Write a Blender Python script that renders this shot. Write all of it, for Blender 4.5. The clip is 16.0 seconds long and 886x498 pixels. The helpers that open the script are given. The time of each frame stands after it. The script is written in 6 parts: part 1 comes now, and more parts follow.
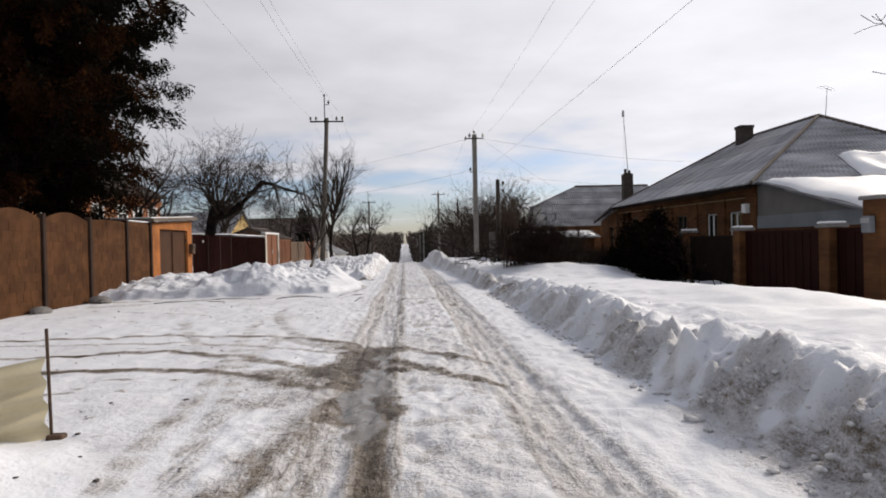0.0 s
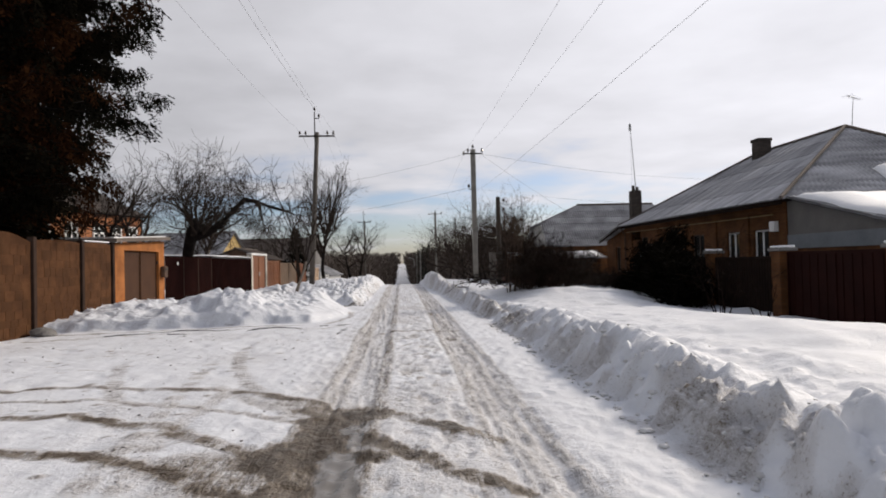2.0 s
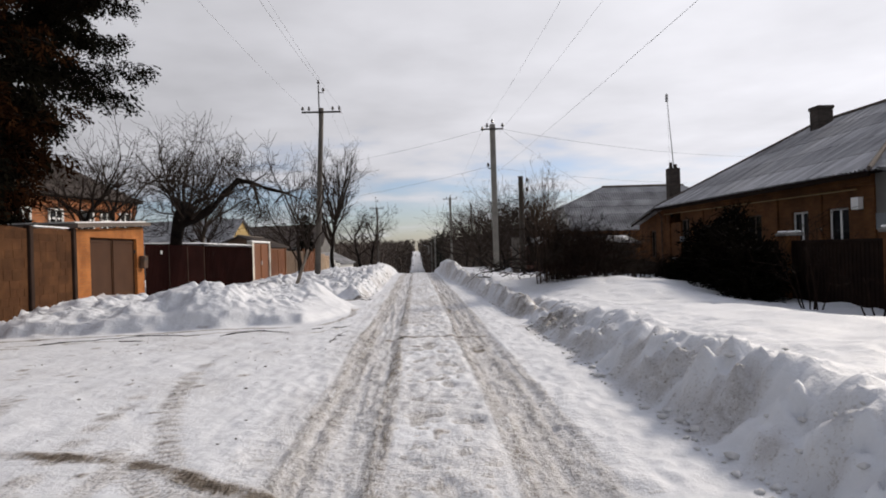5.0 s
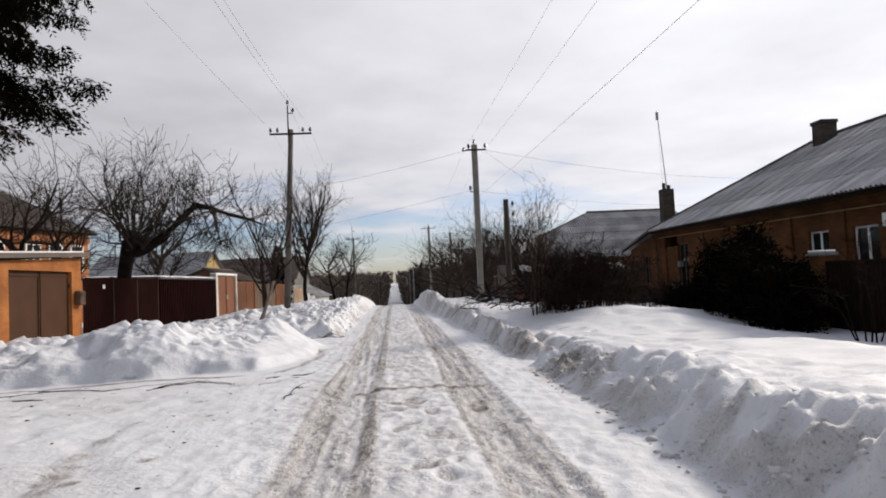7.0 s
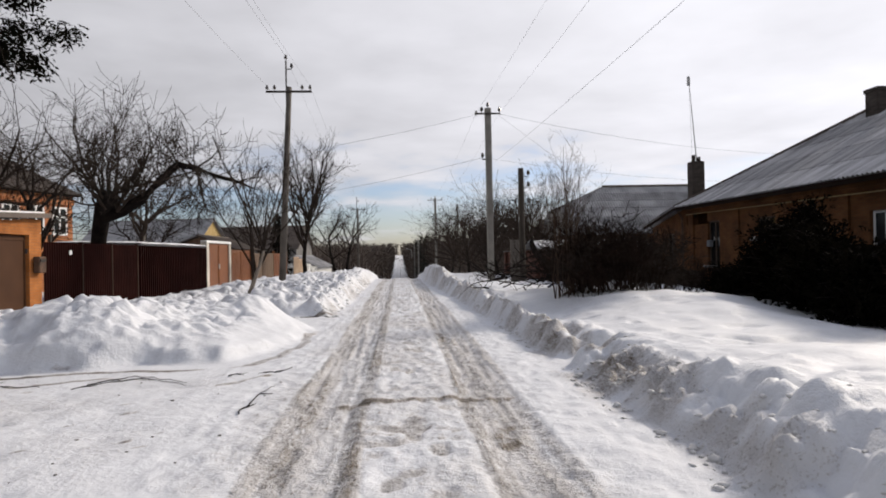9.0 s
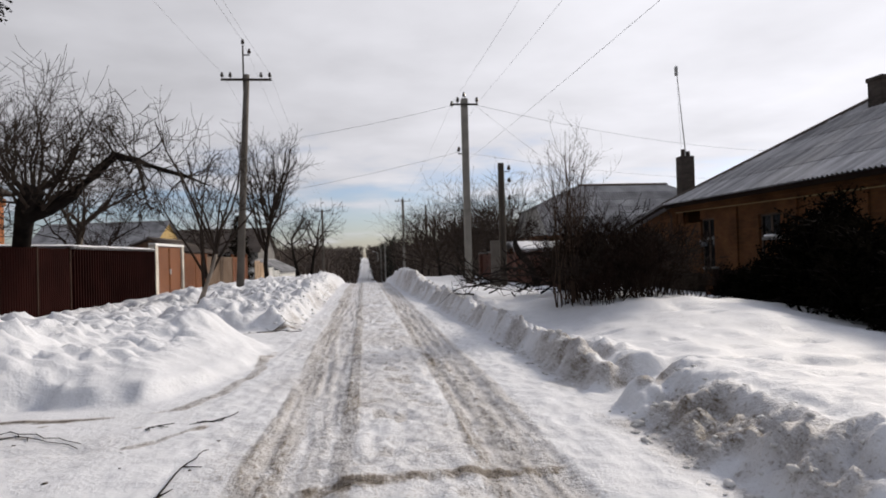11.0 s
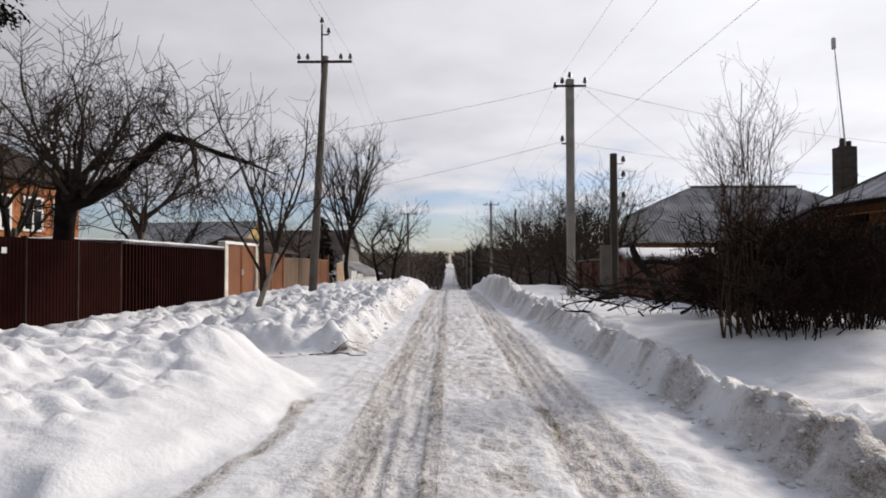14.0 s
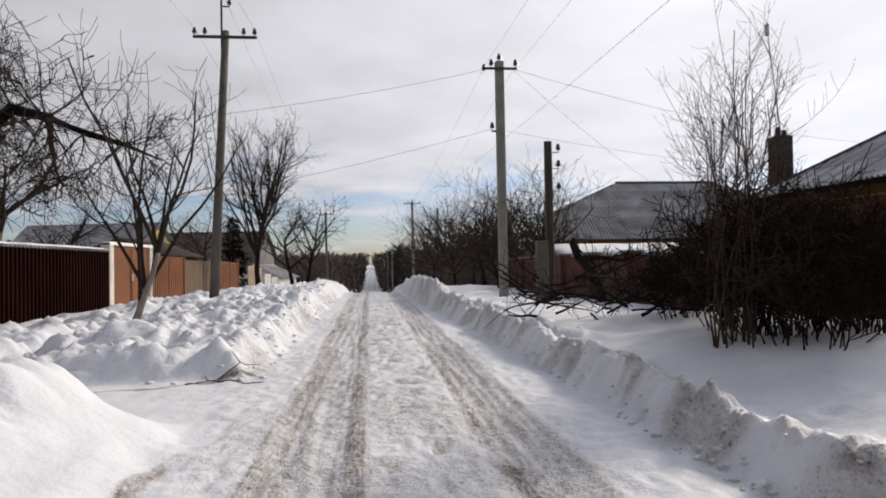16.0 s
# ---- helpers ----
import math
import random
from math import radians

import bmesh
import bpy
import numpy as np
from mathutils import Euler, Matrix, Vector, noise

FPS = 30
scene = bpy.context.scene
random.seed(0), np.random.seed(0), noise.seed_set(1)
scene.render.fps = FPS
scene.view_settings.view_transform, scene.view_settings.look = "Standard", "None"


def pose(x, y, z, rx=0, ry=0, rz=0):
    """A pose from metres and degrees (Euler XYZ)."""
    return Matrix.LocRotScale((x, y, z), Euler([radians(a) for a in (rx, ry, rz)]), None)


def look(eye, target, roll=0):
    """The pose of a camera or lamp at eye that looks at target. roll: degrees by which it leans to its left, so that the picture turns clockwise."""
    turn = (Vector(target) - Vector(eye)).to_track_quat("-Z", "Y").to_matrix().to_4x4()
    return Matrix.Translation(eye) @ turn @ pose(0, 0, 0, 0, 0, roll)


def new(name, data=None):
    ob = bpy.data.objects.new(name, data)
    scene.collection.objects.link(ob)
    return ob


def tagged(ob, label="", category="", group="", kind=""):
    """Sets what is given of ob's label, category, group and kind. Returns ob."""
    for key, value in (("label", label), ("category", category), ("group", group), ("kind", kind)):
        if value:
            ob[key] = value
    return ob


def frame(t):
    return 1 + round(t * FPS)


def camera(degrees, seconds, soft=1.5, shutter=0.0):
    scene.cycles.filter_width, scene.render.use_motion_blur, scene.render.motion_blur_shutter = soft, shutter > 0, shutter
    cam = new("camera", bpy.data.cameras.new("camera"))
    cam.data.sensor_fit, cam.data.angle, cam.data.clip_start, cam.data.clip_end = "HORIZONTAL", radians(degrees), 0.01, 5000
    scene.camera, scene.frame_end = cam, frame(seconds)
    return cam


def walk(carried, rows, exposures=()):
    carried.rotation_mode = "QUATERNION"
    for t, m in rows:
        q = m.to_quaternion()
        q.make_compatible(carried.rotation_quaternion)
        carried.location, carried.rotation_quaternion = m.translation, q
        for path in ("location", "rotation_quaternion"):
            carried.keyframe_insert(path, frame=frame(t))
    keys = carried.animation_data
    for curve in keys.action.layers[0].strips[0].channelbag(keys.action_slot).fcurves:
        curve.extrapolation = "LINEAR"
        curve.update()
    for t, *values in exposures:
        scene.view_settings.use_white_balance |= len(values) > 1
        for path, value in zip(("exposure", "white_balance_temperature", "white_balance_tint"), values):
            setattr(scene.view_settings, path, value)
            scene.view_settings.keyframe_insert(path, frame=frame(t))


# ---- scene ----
cam = camera(68.3, 16.0, soft=1.85)
# seconds, eye x y z, turn rx ry rz
PATH = [
    (0.0, 0.005, 0.006, 1.494, 89.43, 1.27, -3.31),
    (0.5, 0.042, 0.649, 1.513, 92.75, 1.88, -5.33),
    (1.0, 0.025, 1.193, 1.474, 91.37, 0.66, -2.09),
    (1.5, 0.066, 1.715, 1.517, 91.94, 1.67, -4.61),
    (2.0, 0.162, 2.407, 1.554, 91.2, 1.37, -3.55),
    (2.5, 0.176, 2.912, 1.535, 90.72, 0.4, -4.63),
    (3.0, 0.254, 3.446, 1.533, 91.12, 3.61, -6.07),
    (3.5, 0.306, 4.046, 1.581, 90.37, 1.32, -3.86),
    (6.0, 0.151, 7.023, 1.527, 90.06, 2.28, -1.68),
    (6.5, 0.137, 7.709, 1.556, 90.04, 1.59, -4.57),
    (7.0, 0.204, 8.235, 1.481, 92.76, 2.65, -4.2),
    (7.5, 0.183, 8.891, 1.514, 89.71, 2.02, -2.76),
    (8.0, 0.16, 9.394, 1.521, 90.07, 2.14, -4.68),
    (8.5, 0.137, 10.066, 1.545, 90.66, 4.24, -1.49),
    (9.0, 0.272, 10.618, 1.526, 90.43, 1.19, -3.78),
    (9.5, 0.111, 11.16, 1.538, 91.08, 2.15, -5.51),
    (12.0, 0.062, 14.19, 1.505, 90.1, 1.14, -7.29),
    (12.5, 0.053, 14.809, 1.433, 89.79, 0.68, -4.62),
    (13.0, 0.093, 15.358, 1.461, 89.09, 0.07, -4.42),
    (13.5, 0.077, 15.879, 1.469, 91.93, 1.66, -1.84),
    (14.0, 0.055, 16.554, 1.484, 91.26, 0.18, 0.64),
    (14.5, 0.062, 17.089, 1.504, 91.38, 0.66, -4.6),
    (15.0, 0.093, 17.644, 1.459, 93.18, 1.39, -3.93),
    (15.5, 0.057, 18.372, 1.432, 90.66, -0.6, -5.26),
    (16.0, 0.039, 18.82, 1.426, 91.29, 1.09, -6.31),
]
walk(cam, [(t, pose(x, y, z, rx, ry, rz)) for t, x, y, z, rx, ry, rz in PATH],
     [(0, 0.03), (0.5, 0.05), (1.5, 0.0), (2.0, -0.05), (3.0, 0.03), (3.5, -0.09), (6.0, 0.0), (7.0, 0.04), (9.5, 0.04), (12.0, -0.06), (12.5, 0.05), (14.0, 0.05), (14.5, 0.04), (15.5, -0.09), (16.0, 0.0)])

# ---- sky, sun ----
SUN_AZ, SUN_EL = radians(52), radians(30)   # from straight ahead towards the right, above the horizon
sun_way = Vector((math.sin(SUN_AZ) * math.cos(SUN_EL), math.cos(SUN_AZ) * math.cos(SUN_EL), math.sin(SUN_EL)))
sun_data = bpy.data.lights.new("sun", "SUN")
sun_data.energy, sun_data.angle, sun_data.color = 3.2, radians(9.0), (1.0, 0.885, 0.75)
sun = new("sun", sun_data)
sun.matrix_world = look(sun_way * 200, (0, 0, 0))

world = bpy.data.worlds.new("winter_sky")
scene.world = world
world.use_nodes = True
wn, wl = world.node_tree.nodes, world.node_tree.links
wn.clear()


def wnode(kind, **kw):
    n = wn.new(kind)
    for k, v in kw.items():
        setattr(n, k, v)
    return n


def wmath(op, a, b=None):
    n = wn.new("ShaderNodeMath")
    n.operation = op
    for i, v in enumerate((a, b)):
        if v is None:
            continue
        if isinstance(v, (int, float)):
            n.inputs[i].default_value = v
        else:
            wl.new(v, n.inputs[i])
    return n.outputs[0]


sky = wnode("ShaderNodeTexSky", sky_type="NISHITA", sun_disc=False, sun_elevation=SUN_EL, sun_rotation=SUN_AZ)
coord = wnode("ShaderNodeTexCoord")
sep = wnode("ShaderNodeSeparateXYZ")
wl.new(coord.outputs["Generated"], sep.inputs[0])
up = wmath("MAXIMUM", sep.outputs["Z"], 0.0)
lift = wmath("ADD", up, 0.10)
comb = wnode("ShaderNodeCombineXYZ")
wl.new(wmath("DIVIDE", sep.outputs["X"], lift), comb.inputs[0])
wl.new(wmath("DIVIDE", sep.outputs["Y"], lift), comb.inputs[1])
cloud = wnode("ShaderNodeTexNoise")
cloud.inputs["Scale"].default_value, cloud.inputs["Detail"].default_value, cloud.inputs["Roughness"].default_value = 0.85, 7.0, 0.55
wl.new(comb.outputs[0], cloud.inputs["Vector"])
# the cloud sheet thickens above the horizon and breaks up overhead
high = wmath("MAXIMUM", wmath("SUBTRACT", up, 0.52), 0.0)
cover = wmath("SUBTRACT", wmath("ADD", wmath("MULTIPLY", cloud.outputs["Fac"], 1.5), wmath("MULTIPLY", wmath("MINIMUM", up, 0.3), 3.5)), wmath("MULTIPLY", high, 2.0))
ramp = wnode("ShaderNodeMapRange", interpolation_type="SMOOTHSTEP")
ramp.inputs["From Min"].default_value, ramp.inputs["From Max"].default_value = 0.85, 1.3
wl.new(cover, ramp.inputs["Value"])
# brighter towards the sun, darker folds in the cloud
dot = wnode("ShaderNodeVectorMath", operation="DOT_PRODUCT")
dot.inputs[1].default_value = sun_way
wl.new(coord.outputs["Generated"], dot.inputs[0])
near_sun = wmath("MULTIPLY", wmath("ADD", dot.outputs["Value"], 1.0), 0.5)
fold = wnode("ShaderNodeTexNoise")
fold.inputs["Scale"].default_value, fold.inputs["Detail"].default_value = 1.7, 6.0
wl.new(comb.outputs[0], fold.inputs["Vector"])
glow = wmath("ADD", wmath("MULTIPLY", wmath("POWER", near_sun, 3.0), 7.0), wmath("ADD", 1.85, wmath("MULTIPLY", fold.outputs["Fac"], 4.1)))
tint = wnode("ShaderNodeVectorMath", operation="SCALE")
tint.inputs[0].default_value = (0.985, 0.98, 1.045)
wl.new(glow, tint.inputs["Scale"])
sky_gain = wnode("ShaderNodeVectorMath", operation="MULTIPLY")
sky_gain.inputs[1].default_value = (0.86, 0.93, 1.18)
wl.new(sky.outputs["Color"], sky_gain.inputs[0])
mixed = wnode("ShaderNodeMix", data_type="RGBA")
wl.new(ramp.outputs["Result"], mixed.inputs["Factor"])
wl.new(sky_gain.outputs[0], mixed.inputs["A"])
wl.new(tint.outputs[0], mixed.inputs["B"])
back = wnode("ShaderNodeBackground")
back.inputs["Strength"].default_value = 0.093
wl.new(mixed.outputs["Result"], back.inputs["Color"])
out = wnode("ShaderNodeOutputWorld")
wl.new(back.outputs[0], out.inputs["Surface"])


# ---- materials ----
def material(name, colors, scale=3.0, fine=40.0, rough=0.8, bump=0.2, metal=0.0, stretch=(1, 1, 1), spread=0.25, specular=0.3):
    """Two colours mixed by a coarse noise, varied by a fine one and from piece to piece, with a fine relief."""
    m = bpy.data.materials.new(name)
    m.use_nodes = True
    n, l = m.node_tree.nodes, m.node_tree.links
    p = n["Principled BSDF"]
    p.inputs["Roughness"].default_value, p.inputs["Metallic"].default_value = rough, metal
    p.inputs["Specular IOR Level"].default_value = specular
    tc, mp = n.new("ShaderNodeTexCoord"), n.new("ShaderNodeMapping")
    mp.inputs["Scale"].default_value = stretch
    l.new(tc.outputs["Object"], mp.inputs["Vector"])
    a, b = n.new("ShaderNodeTexNoise"), n.new("ShaderNodeTexNoise")
    for t, s, d in ((a, scale, 5.0), (b, fine, 4.0)):
        t.inputs["Scale"].default_value, t.inputs["Detail"].default_value = s, d
        l.new(mp.outputs[0], t.inputs["Vector"])
    r = n.new("ShaderNodeMapRange")
    r.inputs["From Min"].default_value, r.inputs["From Max"].default_value = 0.32, 0.68
    l.new(a.outputs["Fac"], r.inputs["Value"])
    mix = n.new("ShaderNodeMix")
    mix.data_type = "RGBA"
    mix.inputs["A"].default_value, mix.inputs["B"].default_value = (*colors[0], 1), (*colors[1], 1)
    l.new(r.outputs["Result"], mix.inputs["Factor"])
    info = n.new("ShaderNodeObjectInfo")
    add = n.new("ShaderNodeMath")
    l.new(b.outputs["Fac"], add.inputs[0])
    l.new(info.outputs["Random"], add.inputs[1])
    v = n.new("ShaderNodeMapRange")
    v.inputs["From Min"].default_value, v.inputs["From Max"].default_value = 0.3, 1.7
    v.inputs["To Min"].default_value, v.inputs["To Max"].default_value = 1 - spread, 1 + spread
    l.new(add.outputs[0], v.inputs["Value"])
    hsv = n.new("ShaderNodeHueSaturation")
    l.new(mix.outputs["Result"], hsv.inputs["Color"])
    l.new(v.outputs["Result"], hsv.inputs["Value"])
    l.new(hsv.outputs[0], p.inputs["Base Color"])
    bp = n.new("ShaderNodeBump")
    bp.inputs["Strength"].default_value, bp.inputs["Distance"].default_value = bump, 0.02
    l.new(b.outputs["Fac"], bp.inputs["Height"])
    l.new(bp.outputs[0], p.inputs["Normal"])
    return m


def brick_material(name, one, two, mortar, turn=False, size=(0.25, 0.075)):
    """Courses of brick; turn: for walls along y, whose bricks run along y."""
    m = bpy.data.materials.new(name)
    m.use_nodes = True
    n, l = m.node_tree.nodes, m.node_tree.links
    p = n["Principled BSDF"]
    p.inputs["Roughness"].default_value, p.inputs["Specular IOR Level"].default_value = 0.9, 0.2
    tc, sp, cb = n.new("ShaderNodeTexCoord"), n.new("ShaderNodeSeparateXYZ"), n.new("ShaderNodeCombineXYZ")
    l.new(tc.outputs["Object"], sp.inputs[0])
    s = n.new("ShaderNodeMath")
    s.operation = "ADD"
    l.new(sp.outputs["X"], s.inputs[0])
    l.new(sp.outputs["Y"], s.inputs[1])
    l.new(s.outputs[0], cb.inputs[0])
    l.new(sp.outputs["Z"], cb.inputs[1])
    b = n.new("ShaderNodeTexBrick")
    b.inputs["Color1"].default_value, b.inputs["Color2"].default_value, b.inputs["Mortar"].default_value = (*one, 1), (*two, 1), (*mortar, 1)
    b.inputs["Scale"].default_value = 1.0
    b.inputs["Brick Width"].default_value, b.inputs["Row Height"].default_value, b.inputs["Mortar Size"].default_value = size[0], size[1], 0.008
    l.new(cb.outputs[0], b.inputs["Vector"])
    a = n.new("ShaderNodeTexNoise")
    a.inputs["Scale"].default_value, a.inputs["Detail"].default_value = 1.3, 8.0
    l.new(tc.outputs["Object"], a.inputs["Vector"])
    r = n.new("ShaderNodeMapRange")
    r.inputs["From Min"].default_value, r.inputs["From Max"].default_value = 0.3, 0.7
    r.inputs["To Min"].default_value, r.inputs["To Max"].default_value = 0.55, 1.15
    l.new(a.outputs["Fac"], r.inputs["Value"])
    hsv = n.new("ShaderNodeHueSaturation")
    l.new(b.outputs["Color"], hsv.inputs["Color"])
    l.new(r.outputs["Result"], hsv.inputs["Value"])
    l.new(hsv.outputs[0], p.inputs["Base Color"])
    bp = n.new("ShaderNodeBump")
    bp.invert = True
    bp.inputs["Strength"].default_value, bp.inputs["Distance"].default_value = 0.6, 0.01
    l.new(b.outputs["Fac"], bp.inputs["Height"])
    l.new(bp.outputs[0], p.inputs["Normal"])
    return m


def snow_ground_material():
    """Snow with wheel dirt and painted crack shade where the mesh says so; the grain breaks up its edge."""
    m = bpy.data.materials.new("snow_ground")
    m.use_nodes = True
    n, l = m.node_tree.nodes, m.node_tree.links
    p = n["Principled BSDF"]
    tc, at = n.new("ShaderNodeTexCoord"), n.new("ShaderNodeAttribute")
    at.attribute_name = "mud"
    mp = n.new("ShaderNodeMapping")
    mp.inputs["Scale"].default_value = (1.4, 0.24, 1.0)
    l.new(tc.outputs["Object"], mp.inputs["Vector"])
    tex = []
    for s, d, vec in ((6.0, 8.0, mp), (26.0, 5.0, mp), (2.2, 6.0, tc), (70.0, 3.0, tc), (11.0, 5.0, tc), (34.0, 4.0, tc)):
        t = n.new("ShaderNodeTexNoise")
        t.inputs["Scale"].default_value, t.inputs["Detail"].default_value, t.inputs["Roughness"].default_value = s, d, 0.62
        l.new(vec.outputs[0] if vec is mp else tc.outputs["Object"], t.inputs["Vector"])
        tex.append(t.outputs["Fac"])

    def mth(op, a, b=0.0):
        q = n.new("ShaderNodeMath")
        q.operation = op
        for i, v in enumerate((a, b)):
            if isinstance(v, (int, float)):
                q.inputs[i].default_value = v
            else:
                l.new(v, q.inputs[i])
        return q.outputs[0]
    # streaks along the wheels' way and lumps break the dirt up
    soft = mth("MINIMUM", mth("MULTIPLY", mth("MAXIMUM", mth("SUBTRACT", at.outputs["Fac"], 0.16), 0.0), 4.0), 1.0)
    grain = mth("ADD", mth("MULTIPLY", mth("SUBTRACT", tex[0], 0.5), 1.0), mth("ADD", mth("MULTIPLY", mth("SUBTRACT", tex[1], 0.5), 1.15), mth("ADD", mth("MULTIPLY", mth("SUBTRACT", tex[4], 0.5), 0.7), mth("MULTIPLY", mth("SUBTRACT", tex[3], 0.5), 1.0))))
    dirt = mth("ADD", at.outputs["Fac"], mth("MULTIPLY", grain, soft))
    flecks = mth("MULTIPLY", mth("MULTIPLY", mth("MAXIMUM", mth("SUBTRACT", tex[4], 0.61), 0.0), 3.4), mth("MINIMUM", mth("MULTIPLY", at.outputs["Fac"], 7.0), 1.0))
    crumbs = mth("MULTIPLY", mth("MULTIPLY", mth("MAXIMUM", mth("SUBTRACT", tex[5], 0.56), 0.0), 2.6), mth("MINIMUM", mth("MULTIPLY", at.outputs["Fac"], 6.0), 1.0))
    dirt = mth("ADD", dirt, mth("ADD", flecks, crumbs))
    ramp = n.new("ShaderNodeValToRGB")
    e = ramp.color_ramp.elements
    e[0].position, e[0].color = 0.05, (0.715, 0.73, 0.765, 1)
    e[1].position, e[1].color = 1.15, (0.060, 0.041, 0.023, 1)
    for pos, col in ((0.22, (0.555, 0.545, 0.55, 1)), (0.48, (0.35, 0.333, 0.322, 1)), (0.75, (0.18, 0.145, 0.108, 1))):
        k = e.new(pos)
        k.color = col
    l.new(dirt, ramp.inputs["Fac"])
    hsv = n.new("ShaderNodeHueSaturation")
    l.new(ramp.outputs["Color"], hsv.inputs["Color"])
    v = n.new("ShaderNodeMapRange")
    v.inputs["From Min"].default_value, v.inputs["From Max"].default_value = 0.3, 0.7
    v.inputs["To Min"].default_value, v.inputs["To Max"].default_value = 0.92, 1.04
    l.new(tex[2], v.inputs["Value"])
    l.new(v.outputs["Result"], hsv.inputs["Value"])
    # slush water standing in the mud
    wet = n.new("ShaderNodeAttribute")
    wet.attribute_name = "wet"
    pool = n.new("ShaderNodeMapRange")
    pool.inputs["From Min"].default_value, pool.inputs["From Max"].default_value = 0.42, 0.62
    l.new(mth("ADD", wet.outputs["Fac"], mth("MULTIPLY", grain, 0.45)), pool.inputs["Value"])
    mud_or_pool = n.new("ShaderNodeMix")
    mud_or_pool.data_type = "RGBA"
    l.new(pool.outputs["Result"], mud_or_pool.inputs["Factor"])
    l.new(hsv.outputs[0], mud_or_pool.inputs["A"])
    mud_or_pool.inputs["B"].default_value = (0.13, 0.115, 0.10, 1)
    l.new(mud_or_pool.outputs["Result"], p.inputs["Base Color"])
    rr = n.new("ShaderNodeMapRange")
    rr.inputs["From Min"].default_value, rr.inputs["From Max"].default_value = 0.5, 1.0
    rr.inputs["To Min"].default_value, rr.inputs["To Max"].default_value = 0.62, 0.34
    l.new(dirt, rr.inputs["Value"])
    l.new(mth("MAXIMUM", mth("SUBTRACT", rr.outputs["Result"], mth("MULTIPLY", pool.outputs["Result"], 0.3)), 0.1), p.inputs["Roughness"])
    l.new(mth("ADD", 0.3, mth("MULTIPLY", pool.outputs["Result"], 0.35)), p.inputs["Specular IOR Level"])
    hgt = mth("ADD", mth("MULTIPLY", tex[4], 0.9), mth("ADD", mth("ADD", mth("MULTIPLY", tex[3], 0.08), mth("MULTIPLY", tex[5], 0.3)), mth("MULTIPLY", mth("MULTIPLY", tex[1], 0.4), soft)))
    bp = n.new("ShaderNodeBump")
    bp.inputs["Strength"].default_value, bp.inputs["Distance"].default_value = 0.45, 0.05
    l.new(hgt, bp.inputs["Height"])
    l.new(mth("MAXIMUM", mth("SUBTRACT", mth("ADD", 0.36, mth("MULTIPLY", mth("MINIMUM", mth("MULTIPLY", at.outputs["Fac"], 5.0), 1.0), 0.55)), mth("MULTIPLY", pool.outputs["Result"], 0.8)), 0.08), bp.inputs["Strength"])
    l.new(bp.outputs[0], p.inputs["Normal"])
    return m


SNOW_GROUND = snow_ground_material()
SNOW = material("snow", [(0.78, 0.79, 0.81), (0.83, 0.835, 0.85)], 3, 30, 0.6, 0.4, spread=0.04)
SNOW_GREY = material("grey_snow", [(0.52, 0.51, 0.50), (0.72, 0.72, 0.73)], 6, 40, 0.7, 0.4, spread=0.1)
MUD_BIT = material("mud_bits", [(0.06, 0.05, 0.04), (0.12, 0.10, 0.085)], 6, 40, 0.8, 0.3)
BARK = material("dark_bark", [(0.009, 0.0075, 0.007), (0.021, 0.017, 0.015)], 4, 30, 0.95, 0.5, specular=0.06)
BARK_PALE = material("grey_bark", [(0.17, 0.145, 0.12), (0.29, 0.25, 0.21)], 4, 30, 0.95, 0.5)
TWIG = material("twigs", [(0.024, 0.018, 0.015), (0.048, 0.037, 0.03)], 4, 30, 0.95, 0.2, specular=0.06)
TWIG_RED = material("red_brown_twigs", [(0.011, 0.0068, 0.0055), (0.022, 0.0135, 0.010)], 4, 30, 0.95, 0.2, specular=0.06)
TWIG_BROWN = material("brown_twigs", [(0.045, 0.030, 0.022), (0.085, 0.058, 0.042)], 4, 30, 0.9, 0.2, specular=0.06)
# near-black needles: the crowns' backlit shade is put into the colour
NEEDLES = material("shaded_needles", [(0.004, 0.004, 0.003), (0.009, 0.0075, 0.005)], 1.2, 20, 0.95, 0.1, spread=0.4, specular=0.0)
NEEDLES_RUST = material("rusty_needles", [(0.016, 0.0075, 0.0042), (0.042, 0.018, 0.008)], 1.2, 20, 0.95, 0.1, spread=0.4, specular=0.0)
# darker copy of CONCRETE: the poles' backlit shade is put into the colour
POLE_SHADED = material("shaded_pole_concrete", [(0.085, 0.075, 0.065), (0.13, 0.115, 0.10)], 2, 40, 0.9, 0.3)
CONCRETE = material("pole_concrete", [(0.18, 0.172, 0.155), (0.28, 0.265, 0.24)], 2, 40, 0.9, 0.3)
POLE_WOOD = material("tarred_wood", [(0.04, 0.034, 0.028), (0.085, 0.07, 0.056)], 3, 40, 0.9, 0.4, stretch=(4, 4, 0.4))
IRON = material("dark_iron", [(0.03, 0.027, 0.025), (0.06, 0.05, 0.042)], 6, 40, 0.6, 0.2, metal=0.4)
GLAZE = material("dark_insulator_glaze", [(0.025, 0.02, 0.018), (0.05, 0.035, 0.03)], 6, 40, 0.25, 0.05)
WIRE = material("wire_rubber", [(0.05, 0.05, 0.055), (0.09, 0.09, 0.095)], 6, 40, 0.6, 0.05)
STONE_FENCE = material("brown_cast_concrete", [(0.056, 0.024, 0.010), (0.092, 0.041, 0.017)], 2.5, 30, 0.9, 0.5, specular=0.12)
STONE_POST = material("dark_brown_concrete", [(0.028, 0.018, 0.014), (0.05, 0.03, 0.022)], 2.5, 30, 0.9, 0.4, specular=0.12)
